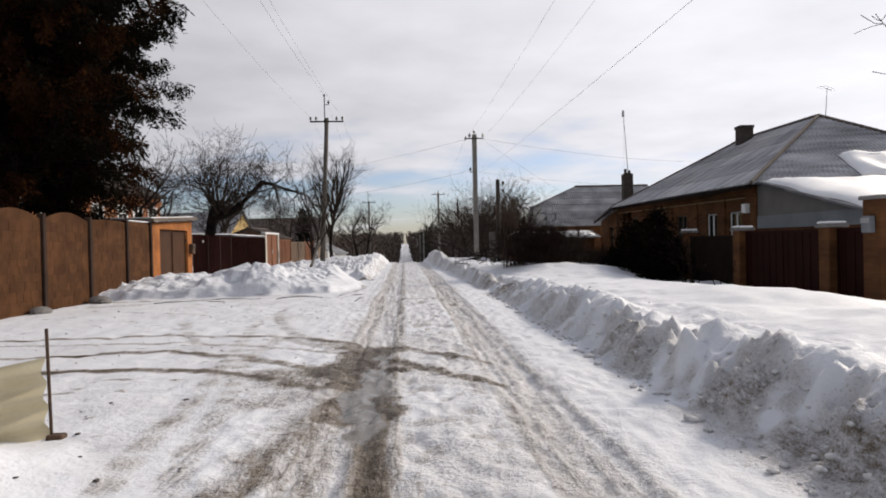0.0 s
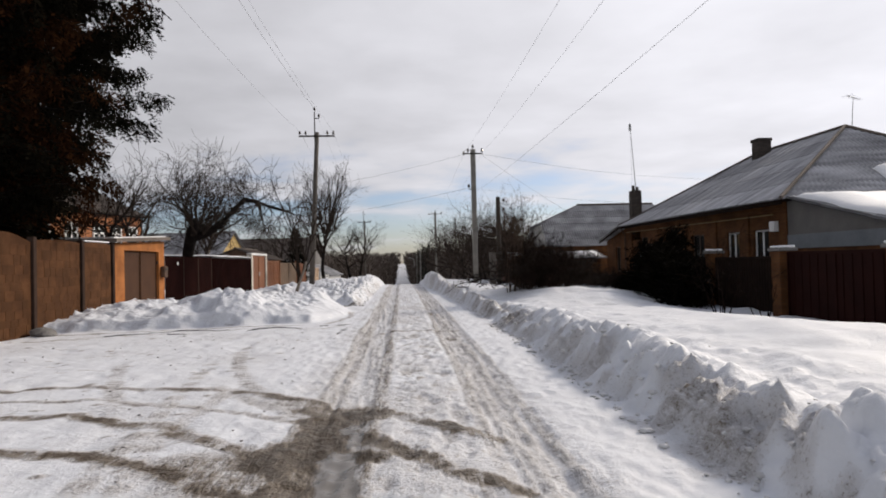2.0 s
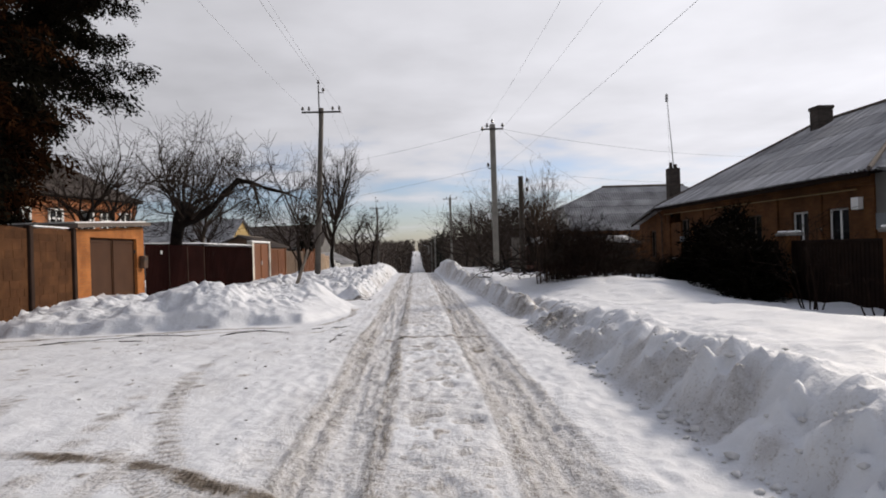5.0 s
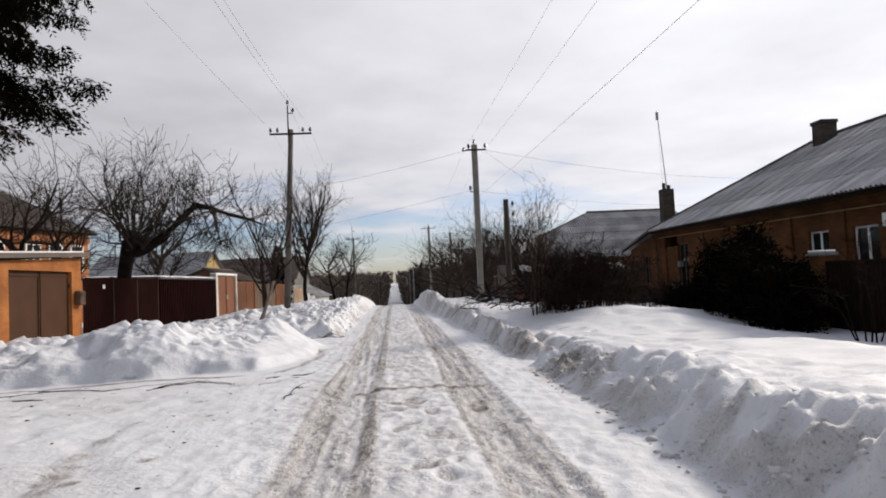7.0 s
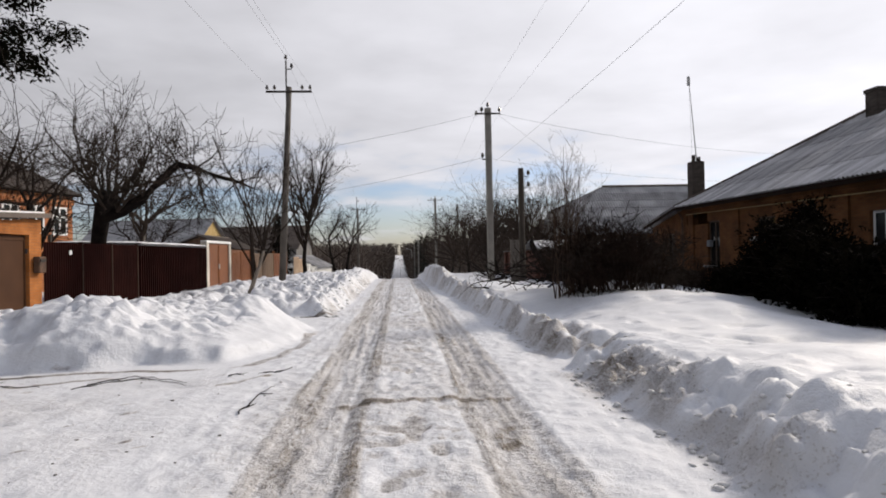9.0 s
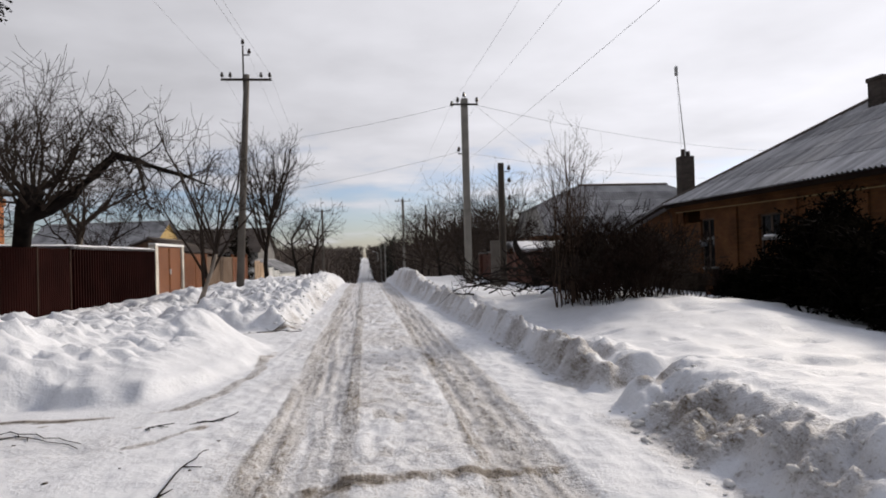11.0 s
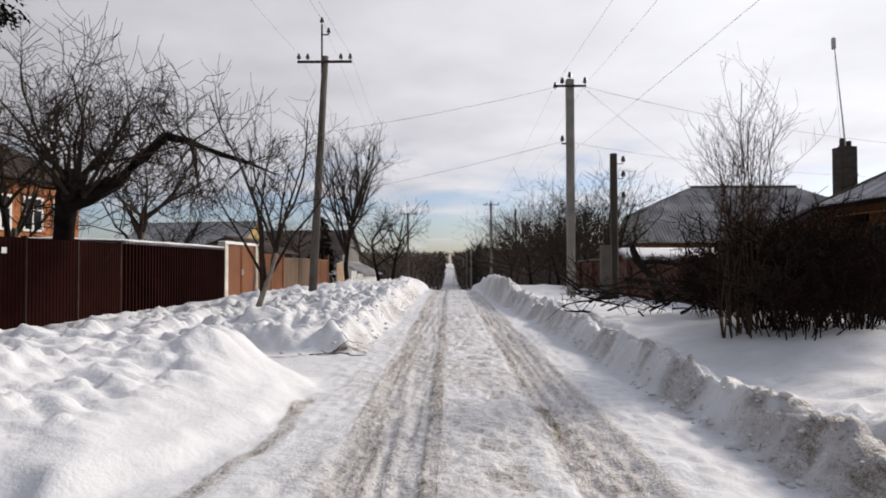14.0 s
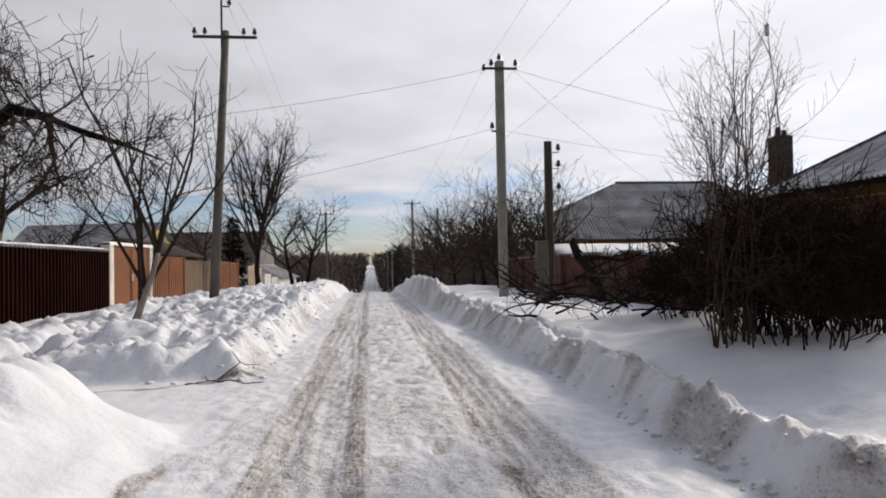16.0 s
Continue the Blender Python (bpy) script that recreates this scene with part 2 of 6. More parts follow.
SHEET_DARK = material("dark_brown_sheet_metal", [(0.0125, 0.0036, 0.0029), (0.0205, 0.0058, 0.0047)], 1.0, 30, 0.75, 0.05, spread=0.12, specular=0.02)
GARAGE_SHEET = material("brown_garage_sheet", [(0.050, 0.021, 0.009), (0.068, 0.030, 0.014)], 1.2, 30, 0.6, 0.06, spread=0.12, specular=0.15)
SHEET_BROWN = material("brown_painted_metal", [(0.145, 0.046, 0.012), (0.19, 0.066, 0.019)], 1.4, 30, 0.5, 0.08, spread=0.12, specular=0.4)
SHEET_DULL = material("dull_brown_boards", [(0.13, 0.085, 0.055), (0.19, 0.13, 0.09)], 1.8, 30, 0.8, 0.2, stretch=(6, 6, 0.5))
BEIGE = material("beige_panel", [(0.34, 0.24, 0.16), (0.44, 0.33, 0.23)], 1.5, 30, 0.8, 0.15)
PALE_GREY = material("pale_grey_panel", [(0.5, 0.5, 0.48), (0.62, 0.61, 0.58)], 1.5, 30, 0.8, 0.15)
GATE_RED = material("dark_red_gate_metal", [(0.015, 0.0042, 0.0034), (0.023, 0.0066, 0.005)], 1.2, 30, 0.7, 0.08, spread=0.12, specular=0.06)
FENCE_RED = material("weathered_red_boards", [(0.075, 0.03, 0.021), (0.12, 0.052, 0.036)], 2, 30, 0.8, 0.2)
WHITE_BRICK = brick_material("white_brick", (0.62, 0.58, 0.5), (0.7, 0.66, 0.58), (0.42, 0.4, 0.36))
ORANGE_BRICK = brick_material("orange_brick", (0.40, 0.138, 0.034), (0.46, 0.17, 0.047), (0.33, 0.15, 0.065))
RED_BRICK = brick_material("red_brick", (0.40, 0.13, 0.045), (0.50, 0.19, 0.07), (0.40, 0.26, 0.17))
OLD_BRICK = brick_material("old_ochre_brick", (0.110, 0.042, 0.014), (0.145, 0.061, 0.020), (0.10, 0.052, 0.024))
SOOT_BRICK = brick_material("sooty_brick", (0.05, 0.042, 0.038), (0.085, 0.068, 0.06), (0.06, 0.055, 0.05))
SLATE = material("asbestos_roof_sheet", [(0.19, 0.19, 0.195), (0.40, 0.40, 0.41)], 0.8, 25, 0.85, 0.35, spread=0.2)
SLATE_WORN = material("weathered_street_roof_sheet", [(0.22, 0.22, 0.23), (0.52, 0.52, 0.54)], 1.1, 14, 0.85, 0.5, spread=0.3, stretch=(0.45, 2.6, 0.45))
SLATE_DARK = material("dark_roof_sheet", [(0.085, 0.07, 0.06), (0.13, 0.105, 0.09)], 0.7, 25, 0.85, 0.35)
# near-black boards: shadow on eaves and garden fence is put into the colour
EAVE_WOOD = material("shaded_eave_boards", [(0.009, 0.005, 0.004), (0.017, 0.010, 0.007)], 2, 30, 0.9, 0.3, specular=0.08)
GREY_PLASTER = material("grey_render", [(0.14, 0.135, 0.13), (0.20, 0.19, 0.18)], 1.2, 20, 0.9, 0.3)
GREY_PAINT = material("grey_blue_boards", [(0.14, 0.155, 0.17), (0.19, 0.205, 0.22)], 1.2, 20, 0.7, 0.1)
PVC = material("white_window_frame", [(0.76, 0.76, 0.75), (0.82, 0.82, 0.81)], 2, 20, 0.45, 0.02, spread=0.03)
OLD_FRAME = material("brown_window_frame", [(0.06, 0.042, 0.03), (0.10, 0.07, 0.05)], 2, 20, 0.7, 0.1)
DARK_ROOM = material("dark_curtain", [(0.05, 0.05, 0.05), (0.12, 0.12, 0.12)], 1.5, 12, 0.95, 0.1)
PIPE = material("yellow_gas_pipe", [(0.22, 0.15, 0.06), (0.28, 0.20, 0.085)], 3, 30, 0.5, 0.05)
ALU = material("aluminium", [(0.35, 0.35, 0.35), (0.45, 0.45, 0.45)], 5, 40, 0.45, 0.05, metal=0.7)
CREAM_SHEET = material("cream_sheet", [(0.52, 0.45, 0.30), (0.62, 0.55, 0.38)], 3, 30, 0.55, 0.1, spread=0.08)
RUST = material("rusty_steel", [(0.06, 0.04, 0.03), (0.12, 0.07, 0.045)], 6, 50, 0.85, 0.3)
YELLOW_BOARD = material("yellow_gable_boards", [(0.38, 0.26, 0.10), (0.45, 0.32, 0.14)], 2, 20, 0.8, 0.1)
FOREST = material("far_woods", [(0.055, 0.042, 0.036), (0.095, 0.075, 0.062)], 0.1, 2, 0.95, 0.1)
FOREST_DARK = material("far_pines", [(0.018, 0.022, 0.016), (0.035, 0.035, 0.026)], 0.1, 2, 0.95, 0.1)

GLASS = bpy.data.materials.new("window_glass")
GLASS.use_nodes = True
_p = GLASS.node_tree.nodes["Principled BSDF"]
_p.inputs["Base Color"].default_value = (0.010, 0.012, 0.014, 1)
_p.inputs["Roughness"].default_value, _p.inputs["Specular IOR Level"].default_value = 0.06, 0.22


# ---- mesh helpers ----
def box(bm, x0, x1, y0, y1, z0, z1, bevel=0.0):
    made = bmesh.ops.create_cube(bm, size=1.0)["verts"]
    for v in made:
        v.co = Vector(((x0 + x1) / 2 + v.co.x * (x1 - x0), (y0 + y1) / 2 + v.co.y * (y1 - y0), (z0 + z1) / 2 + v.co.z * (z1 - z0)))
    if bevel:
        edges = list({e for v in made for e in v.link_edges})
        bmesh.ops.bevel(bm, geom=edges, offset=bevel, segments=1, affect="EDGES")
    return bm


def boxes(*args, bevel=0.0):
    bm = bmesh.new()
    for a in args:
        box(bm, *a, bevel=bevel)
    return bm


def tube(bm, a, b, r0, r1, sides=8, caps=True):
    a, b = Vector(a), Vector(b)
    m = Matrix.Translation((a + b) / 2) @ (b - a).to_track_quat("Z", "Y").to_matrix().to_4x4()
    bmesh.ops.create_cone(bm, cap_ends=caps, segments=sides, radius1=r0, radius2=r1, depth=(b - a).length, matrix=m)
    return bm


def pipe_run(points, r, sides=6):
    bm = bmesh.new()
    for a, b in zip(points, points[1:]):
        tube(bm, a, b, r, r, sides)
    return bm


def faces(verts, polys):
    bm = bmesh.new()
    vs = [bm.verts.new(v) for v in verts]
    for p in polys:
        bm.faces.new([vs[i] for i in p])
    bmesh.ops.recalc_face_normals(bm, faces=bm.faces)
    return bm


def prism(profile, lift):
    """A closed solid: a polygon of points pushed along the vector lift."""
    n = len(profile)
    top = [Vector(p) + Vector(lift) for p in profile]
    return faces([*profile, *top], [list(range(n)), list(range(n, 2 * n)), *[(i, (i + 1) % n, n + (i + 1) % n, n + i) for i in range(n)]])


def thing(name, label, category, at=(0, 0, 0), turn=0.0, group="", kind=""):
    ob = new(name)
    ob.matrix_world = pose(*at, 0, 0, turn)
    return tagged(ob, label, category, group, kind)


def part(name, bm, mat, parent=None, label="", smooth=False):
    me = bpy.data.meshes.new(name)
    if isinstance(bm, tuple):
        me.from_pydata(bm[0], [], bm[1])
    else:
        bm.to_mesh(me)
        bm.free()
    if smooth:
        me.polygons.foreach_set("use_smooth", [True] * len(me.polygons))
    me.materials.append(mat)
    ob = new(name, me)
    if parent:
        ob.parent = parent
    return tagged(ob, label) if label else ob


def vnoise(x, y, seed=0):
    """Smooth value noise on arrays, about -1 to 1."""
    xi, yi = np.floor(x).astype(np.int64), np.floor(y).astype(np.int64)
    fx, fy = x - xi, y - yi
    fx, fy = fx * fx * fx * (fx * (fx * 6 - 15) + 10), fy * fy * fy * (fy * (fy * 6 - 15) + 10)

    def h(i, j):
        k = (i * 374761393 + j * 668265263 + seed * 1442695041) & 0x7FFFFFFF
        k = ((k ^ (k >> 13)) * 1274126177) & 0x7FFFFFFF
        return ((k ^ (k >> 16)) & 0xFFFF) / 32767.5 - 1
    return (h(xi, yi) * (1 - fx) + h(xi + 1, yi) * fx) * (1 - fy) + (h(xi, yi + 1) * (1 - fx) + h(xi + 1, yi + 1) * fx) * fy


def fbm(x, y, seed=0, octaves=4):
    return sum(vnoise(x * 2 ** k + 17.3 * k, y * 2 ** k - 9.1 * k, seed + k) * 0.5 ** k for k in range(octaves))


def step(a, b, v):
    t = np.clip((v - a) / (b - a), 0, 1)
    return t * t * (3 - 2 * t)


# ---- ground: one sheet of snow ----
def lay(y):
    """Height of the road's line along the street: level, then down into the dip and up the far hill."""
    return np.interp(y, [-400, 46, 56, 70, 100, 140, 175, 300, 460, 700, 2500], [0, 0, -0.12, -0.75, -2.7, -4.6, -4.9, -2.4, 0.6, 0.9, 0.5])


def height(x, y):
    z = lay(y)
    near = 1 - step(60, 110, y)
    wob = vnoise(y * 0.9, y * 0 + 3, 5) * 0.07 + vnoise(y * 3.1, y * 0, 6) * 0.05
    # right bank: a steep lumpy face, broken by a trodden gap; beyond the gap a narrow ridge
    e = np.interp(y, [-10, 20, 24, 28, 32, 38, 46, 60], [2.36, 2.36, 2.32, 2.2, 2.1, 1.85, 1.6, 1.7]) + wob * 0.7
    H = np.interp(y, [-10, 3, 8, 13, 17, 18.6, 19.2, 19.9, 20.6, 24, 28, 36, 42, 50, 60], [0.33, 0.33, 0.38, 0.43, 0.32, 0.22, 0.20, 0.22, 0.33, 0.37, 0.41, 0.45, 0.7, 0.75, 0.5])
    H = H * (1 + np.interp(y, [18, 20.5, 32, 40], [0.20, 0.07, 0.08, 0.2]) * (vnoise(y * 1.3, x * 0.4, 8) + 0.75 * vnoise(y * 3.5, x, 9)))
    gap = step(0.22, 0.50, np.abs(y - 19.52 - 0.15 * (x - 2.4) + 0.10 * vnoise(x * 3, y * 3, 7)))
    puff = lambda k, seed: np.abs(vnoise(x * k, y * k, seed))
    ragged = 0.34 * puff(1.7, 41) + 0.24 * puff(3.7, 42) + 0.12 * puff(8.1, 43) - 0.20
    d = x - e
    field = np.interp(x, [2, 3.2, 6, 9, 14, 40], [0.36, 0.32, 0.25, 0.05, 0.0, 0.0]) + 0.15 * np.interp(x, [2, 3, 6, 8.5], [0.7, 1, 1, 0]) * (1 - step(17, 19.5, y)) + 0.10 * fbm(x * 0.35, y * 0.35, 21, 3)
    field = field - 0.14 * step(19.6, 20.4, y) * (1 - step(26, 30, y)) * (1 - step(3.0, 4.4, x))
    field += 0.30 * np.exp(-((x - 6.3) / 2.6) ** 2 - ((y - 25.3) / 3.0) ** 2) + 0.15 * np.exp(-((x - 8.5) / 2.5) ** 2 - ((y - 30.5) / 2.6) ** 2)
    field += 0.20 * np.exp(-((x - 7.5) / 3.0) ** 2 - ((y - 10.0) / 5.0) ** 2)
    # a lower second ridge behind the near end of the far bank, footprints and wind ripples on the field
    field += 0.13 * np.exp(-((x - 3.25 - 0.12 * (y - 21.0)) / 0.30) ** 2 - ((y - 21.2) / 1.1) ** 2) * (0.7 + 0.6 * puff(2.6, 44))
    field += 0.035 * fbm(x * 1.1, y * 1.1, 45, 3) - 0.05 * step(0.62, 0.85, vnoise(x * 3.1, y * 3.1, 46)) * step(17, 19, y) * (1 - step(24, 28, y))
    field = np.maximum(field, -0.02)
    dr = d - ragged * np.interp(y, [15, 19.3, 20.2, 30, 36], [0.42, 0.40, 0.09, 0.10, 0.34])
    front = step(0.0, np.interp(y, [15, 21, 30, 40], [0.60, 0.34, 0.38, 0.45]), dr)
    wide = np.interp(y, [-10, 17, 20, 34, 44], [1.9, 1.9, 0.95, 1.0, 1.7])
    crest = (1 - step(0.3 * wide, wide, d)) * front
    bank = np.maximum(field * step(0.1, 0.8, d) * (0.3 + 0.7 * gap), H * crest * gap)
    lumps = front * (1 - 0.75 * step(0.45, 1.3, d)) * (1 - step(1.3, 2.6, d)) * gap
    clods = 0.10 * fbm(x * 2.1, y * 2.1, 31, 5) + 0.17 * puff(3.3, 32) + 0.11 * puff(7.3, 33) + 0.05 * puff(15.0, 47) - 0.09
    bank += lumps * clods * np.interp(y, [2, 7, 14, 17.5, 19.3, 20.2, 29, 36], [1.25, 1.15, 0.9, 0.7, 0.6, 0.27, 0.30, 0.9])
    bank += front * (1 - step(0.6, 1.2, d)) * gap * step(19.8, 20.6, y) * (1 - step(34, 40, y)) * (0.10 * puff(6.1, 52) + 0.07 * puff(11.0, 53) - 0.05)
    # left mounds
    yn = np.interp(x, [-14, -9, -6.4, -4.3, -2.4, -1.8, -1.2], [19.2, 19.4, 19.6, 20.0, 20.3, 21.4, 23.6]) + 0.12 * vnoise(x * 1.7, x * 0, 11)
    xr = np.interp(y, [19, 20.5, 23, 24.4], [-2.1, -1.75, -1.42, -1.5]) + 0.06 * vnoise(y * 2.1, y * 0, 12)
    df = np.minimum(y - yn, xr - x)
    fall = 25.3 - y + 0.25 * vnoise(x, x * 0, 13)
    HA = np.interp(x, [-14, -9, -7.2, -5.8, -4.7, -3.9, -3.2, -2.4, -1.5], [0.3, 0.40, 0.50, 0.57, 0.60, 0.54, 0.50, 0.60, 0.5])
    HA = HA * (1 + 0.10 * vnoise(x * 1.4, y * 1.4, 14))
    foot = np.interp(x, [-9, -4, -2.6, -1.6], [0.50, 0.46, 0.36, 0.26])
    mound = HA * (foot * step(0.0, 0.42, df + 0.10 * vnoise(x * 3.4, y * 3.4, 48)) + (1 - foot) * step(0.2, 2.2, df)) * step(0.0, 0.9, fall)
    mound += 0.42 * np.exp(-((x + 4.55) / 1.0) ** 2 - ((y - 21.3) / 0.95) ** 2) * step(0, 0.7, df)
    mound += 0.34 * np.exp(-((x + 2.62) / 0.50) ** 2 - ((y - 24.2) / 0.62) ** 2) * step(0, 0.5, df)
    rough = step(0.5, 1.6, df) + 0.7 * step(0.05, 0.3, df) * step(2.6, 3.4, -x)
    mound += np.clip(rough, 0, 1) * step(0.0, 0.6, fall) * (0.10 * fbm(x * 1.5, y * 1.7, 34, 5) + 0.10 * puff(3.1, 35) + 0.09 * puff(6.8, 39) + 0.05 * puff(12.5, 49) - 0.075)
    xl = np.interp(y, [27, 28, 32, 47, 60], [-1.5, -1.38, -1.28, -1.3, -1.5]) + wob
    db = np.minimum(y - 27.0 - 0.15 * vnoise(x * 1.1, x * 0, 15) - 0.03 * (x + 9), xl - x)
    HB = np.interp(y, [27, 29, 33, 40, 48, 60], [0.40, 0.42, 0.42, 0.5, 0.55, 0.5]) * (1 + 0.3 * vnoise(x * 0.9, y * 0.9, 16))
    back_off = np.interp(-x, [1.3, 2.6, 4.2, 6.0, 9.0, 30], [1.0, 1.0, 0.8, 0.65, 0.22, 0.0])
    mb = step(0.0, 0.6, db)
    mound += mb * HB * back_off + mb * step(0.1, 0.5, back_off) * (0.15 * fbm(x * 1.7, y * 1.7, 36, 5) + 0.12 * puff(4.3, 37) + 0.09 * puff(8.3, 38) + 0.04 * puff(13.0, 51) - 0.07)
    heap = 0.42 * np.exp(-((x + 3.1) / 0.75) ** 2 - ((y - 4.0) / 0.75) ** 2) * (1 + 0.2 * vnoise(x * 3, y * 3, 40))
    z = z + near * (bank * (d > 0) + mound) + heap
    # wheel ruts pressed in, trodden snow between them
    rut = np.exp(-((x + 0.48) / 0.30) ** 4) * 0.05 + np.exp(-((x - 1.17) / 0.28) ** 4) * 0.045
    z = z - rut * (1 - step(90, 140, y))
    flat = np.exp(-((x - 0.3) / 2.2) ** 6)
    z = z + 0.012 * fbm(x * 3, y * 1.5, 50, 3) + flat * (0.020 * np.abs(vnoise(x * 5.3, y * 4, 53)) + 0.012 * vnoise(x * 11, y * 8, 54))
    # trodden pits, wheel grooves and tread marks
    worn = (1 - step(32, 44, y)) * step(0, 2, y)
    way = np.exp(-((x - 0.38) / 0.62) ** 8)
    in_rut = np.exp(-((x + 0.48) / 0.36) ** 8) + np.exp(-((x - 1.2) / 0.32) ** 8)
    z = z - worn * way * (0.018 * step(0.25, 0.5, vnoise(x * 5.5, y * 4.2, 101)) + 0.014 * step(0.2, 0.6, vnoise(x * 12, y * 9, 102)))
    z = z + worn * in_rut * (0.016 * vnoise(x * 22, y * 0.7, 103) + 0.010 * vnoise(x * 16, y * 9, 104) + 0.007 * np.sin(y * 62 + 5 * x) * step(-0.2, 0.5, vnoise(x * 3, y * 0.8, 105)))
    open_yard = step(1.5, 2.5, -x) * (1 - step(18.6, 19.6, y)) * step(2, 3, y) * worn
    z = z - open_yard * (0.018 * step(0.55, 0.85, vnoise(x * 3.4, y * 3.0, 106)) + 0.010 * step(0.45, 0.8, vnoise(x * 8, y * 6, 107)))
    # sides of the valley
    out = np.maximum(np.abs(x) - 20, 0)
    z = z + step(60, 200, y) * np.minimum(out * 0.012, 3.0)
    return z


def to_line(x, y, pts):
    best = np.full(x.shape, 1e9)
    for (ax, ay), (bx, by) in zip(pts, pts[1:]):
        vx, vy = bx - ax, by - ay
        t = np.clip(((x - ax) * vx + (y - ay) * vy) / (vx * vx + vy * vy), 0, 1)
        best = np.minimum(best, np.hypot(x - ax - t * vx, y - ay - t * vy))
    return best


def dirt_and_shade(x, y):
    m = np.zeros(x.shape)
    wx, wy = x + 0.07 * fbm(x * 1.4, y * 1.4, 70, 2), y + 0.07 * fbm(x * 1.4, y * 1.4, 75, 2)
    fade = 1 - step(60, 150, y) * 0.6
    wav = 0.05 * vnoise(y * 0.35, y * 0, 60)
    for c, w, k in ((-0.70, 0.17, 0.58), (-0.38, 0.16, 0.30), (-0.13, 0.085, 0.60), (0.95, 0.08, 0.55), (1.2, 0.19, 0.42), (1.47, 0.06, 0.36)):
        m = np.maximum(m, 0.71 * k * np.exp(-((x - c - wav) / (w * 1.08)) ** 8) * fade * (0.85 + 0.25 * vnoise(x * 2, y * 0.6, 61) + 0.28 * vnoise(x * 22, y * 0.7, 103)))
    # wet mud where wheels turn in from the side
    px, py = x + 0.28 * fbm(x * 1.3, y * 1.3, 80, 4), y + 0.5 * fbm(x * 1.3, y * 1.3, 86, 4)
    m = np.maximum(m, (1.12 + 0.35 * vnoise(x * 3, y * 2, 91)) * np.exp(-((px + 0.60) / 0.43) ** 8 - ((py - 7.6) / 2.4) ** 8))
    m = np.maximum(m, 0.95 * np.exp(-((x + 0.26 + 0.03 * (y - 4)) / 0.15) ** 4) * (1 - step(5, 10.2, y)))
    m = np.maximum(m, 0.62 * np.exp(-((px + 0.95) / 0.22) ** 2 - ((y - 3.6) / 2.6) ** 4))
    m = np.maximum(m, 0.6 * np.exp(-((px + 1.35) / 0.45) ** 2 - ((py - 7.1) / 0.7) ** 2))
    for pts, w, k in (
        ([(-11, 11.6), (-6.8, 11.35), (-4.0, 11.4), (-2.0, 10.8), (-0.9, 10.05), (-0.4, 9.2)], 0.11, 1.0),
        ([(-11, 11.1), (-6.5, 10.8), (-3.4, 10.5), (-1.8, 9.7), (-0.9, 8.9)], 0.08, 0.6),
        ([(-11, 9.6), (-5.6, 9.35), (-3.4, 9.75), (-2.2, 9.0), (-1.2, 8.1), (-0.7, 7.2)], 0.13, 1.1),
        ([(-9, 8.0), (-4.2, 8.3), (-2.7, 8.25), (-1.7, 7.6), (-0.9, 6.8)], 0.14, 0.95),
        ([(-0.3, 9.6), (0.3, 8.9), (0.62, 8.45), (0.95, 8.2)], 0.15, 1.15),
        ([(-0.3, 8.5), (0.35, 7.6), (0.66, 7.15), (0.95, 6.9)], 0.14, 1.0),
        ([(-0.3, 17.45), (0.5, 17.5), (1.3, 17.6)], 0.14, 0.9),
        ([(1.15, 15.9), (1.25, 16.4)], 0.18, 0.95),
        ([(1.0, 22.2), (1.05, 23.4)], 0.12, 0.6),
        # thin crack and ice-edge lines by the mound: their shade painted as mud
        ([(-8.9, 18.9), (-6.5, 19.2), (-4.3, 19.7), (-2.5, 19.9)], 0.06, 1.0),
        ([(-4.6, 19.0), (-3.6, 19.3), (-2.9, 19.1)], 0.05, 0.8),
        ([(-1.9, 18.6), (-1.5, 19.3)], 0.06, 0.7),
        ([(-8.6, 17.6), (-7.2, 17.9)], 0.06, 0.8),
        ([(-7.4, 18.2), (-6.0, 18.5), (-5.0, 18.4)], 0.05, 0.6),
        ([(-4.0, 26.95), (-2.6, 26.9), (-1.5, 27.6)], 0.06, 0.8),
        ([(-1.45, 24.0), (-1.42, 23.0), (-1.5, 21.6), (-1.62, 20.8), (-1.9, 20.1)], 0.09, 0.46),
    ):
        m = np.maximum(m, k * np.exp(-(to_line(wx, wy, pts) / (w * 0.85)) ** 4) * (0.72 + 0.4 * vnoise(x * 2.3, y * 2.3, 62) + 0.25 * vnoise(x * 9, y * 9, 63)))
    # tread prints
    for pts in ([(-1.75, 3.2), (-2.0, 5.0), (-2.2, 7.5), (-2.6, 10.5), (-3.0, 13.5)], [(-1.4, 3.2), (-1.6, 5.0), (-1.75, 6.4), (-2.1, 8.5)], [(-0.95, 9.3), (-1.2, 9.75), (-1.86, 11.15), (-2.43, 12.8), (-2.8, 14.4)], [(-2.15, 8.4), (-2.1, 9.5), (-2.05, 11.0)], [(-2.8, 9.2), (-3.8, 11.6), (-4.5, 13.5)], [(-1.0, 9.3), (-1.75, 10.35), (-2.3, 11.1)], [(-2.25, 12.2), (-2.52, 13.2), (-2.78, 14.6), (-2.85, 15.4)]):
        dl = to_line(x, y, pts)
        m = np.maximum(m, 0.40 * np.exp(-(dl / 0.12) ** 4) * (0.35 + 0.65 * np.cos(dl * 52) ** 2) * (0.75 + 0.4 * vnoise(x * 3, y * 3, 67)))
    # dirt thrown on the ploughed banks
    d = x - np.interp(y, [-10, 21, 28, 46], [2.36, 2.34, 2.2, 1.6])
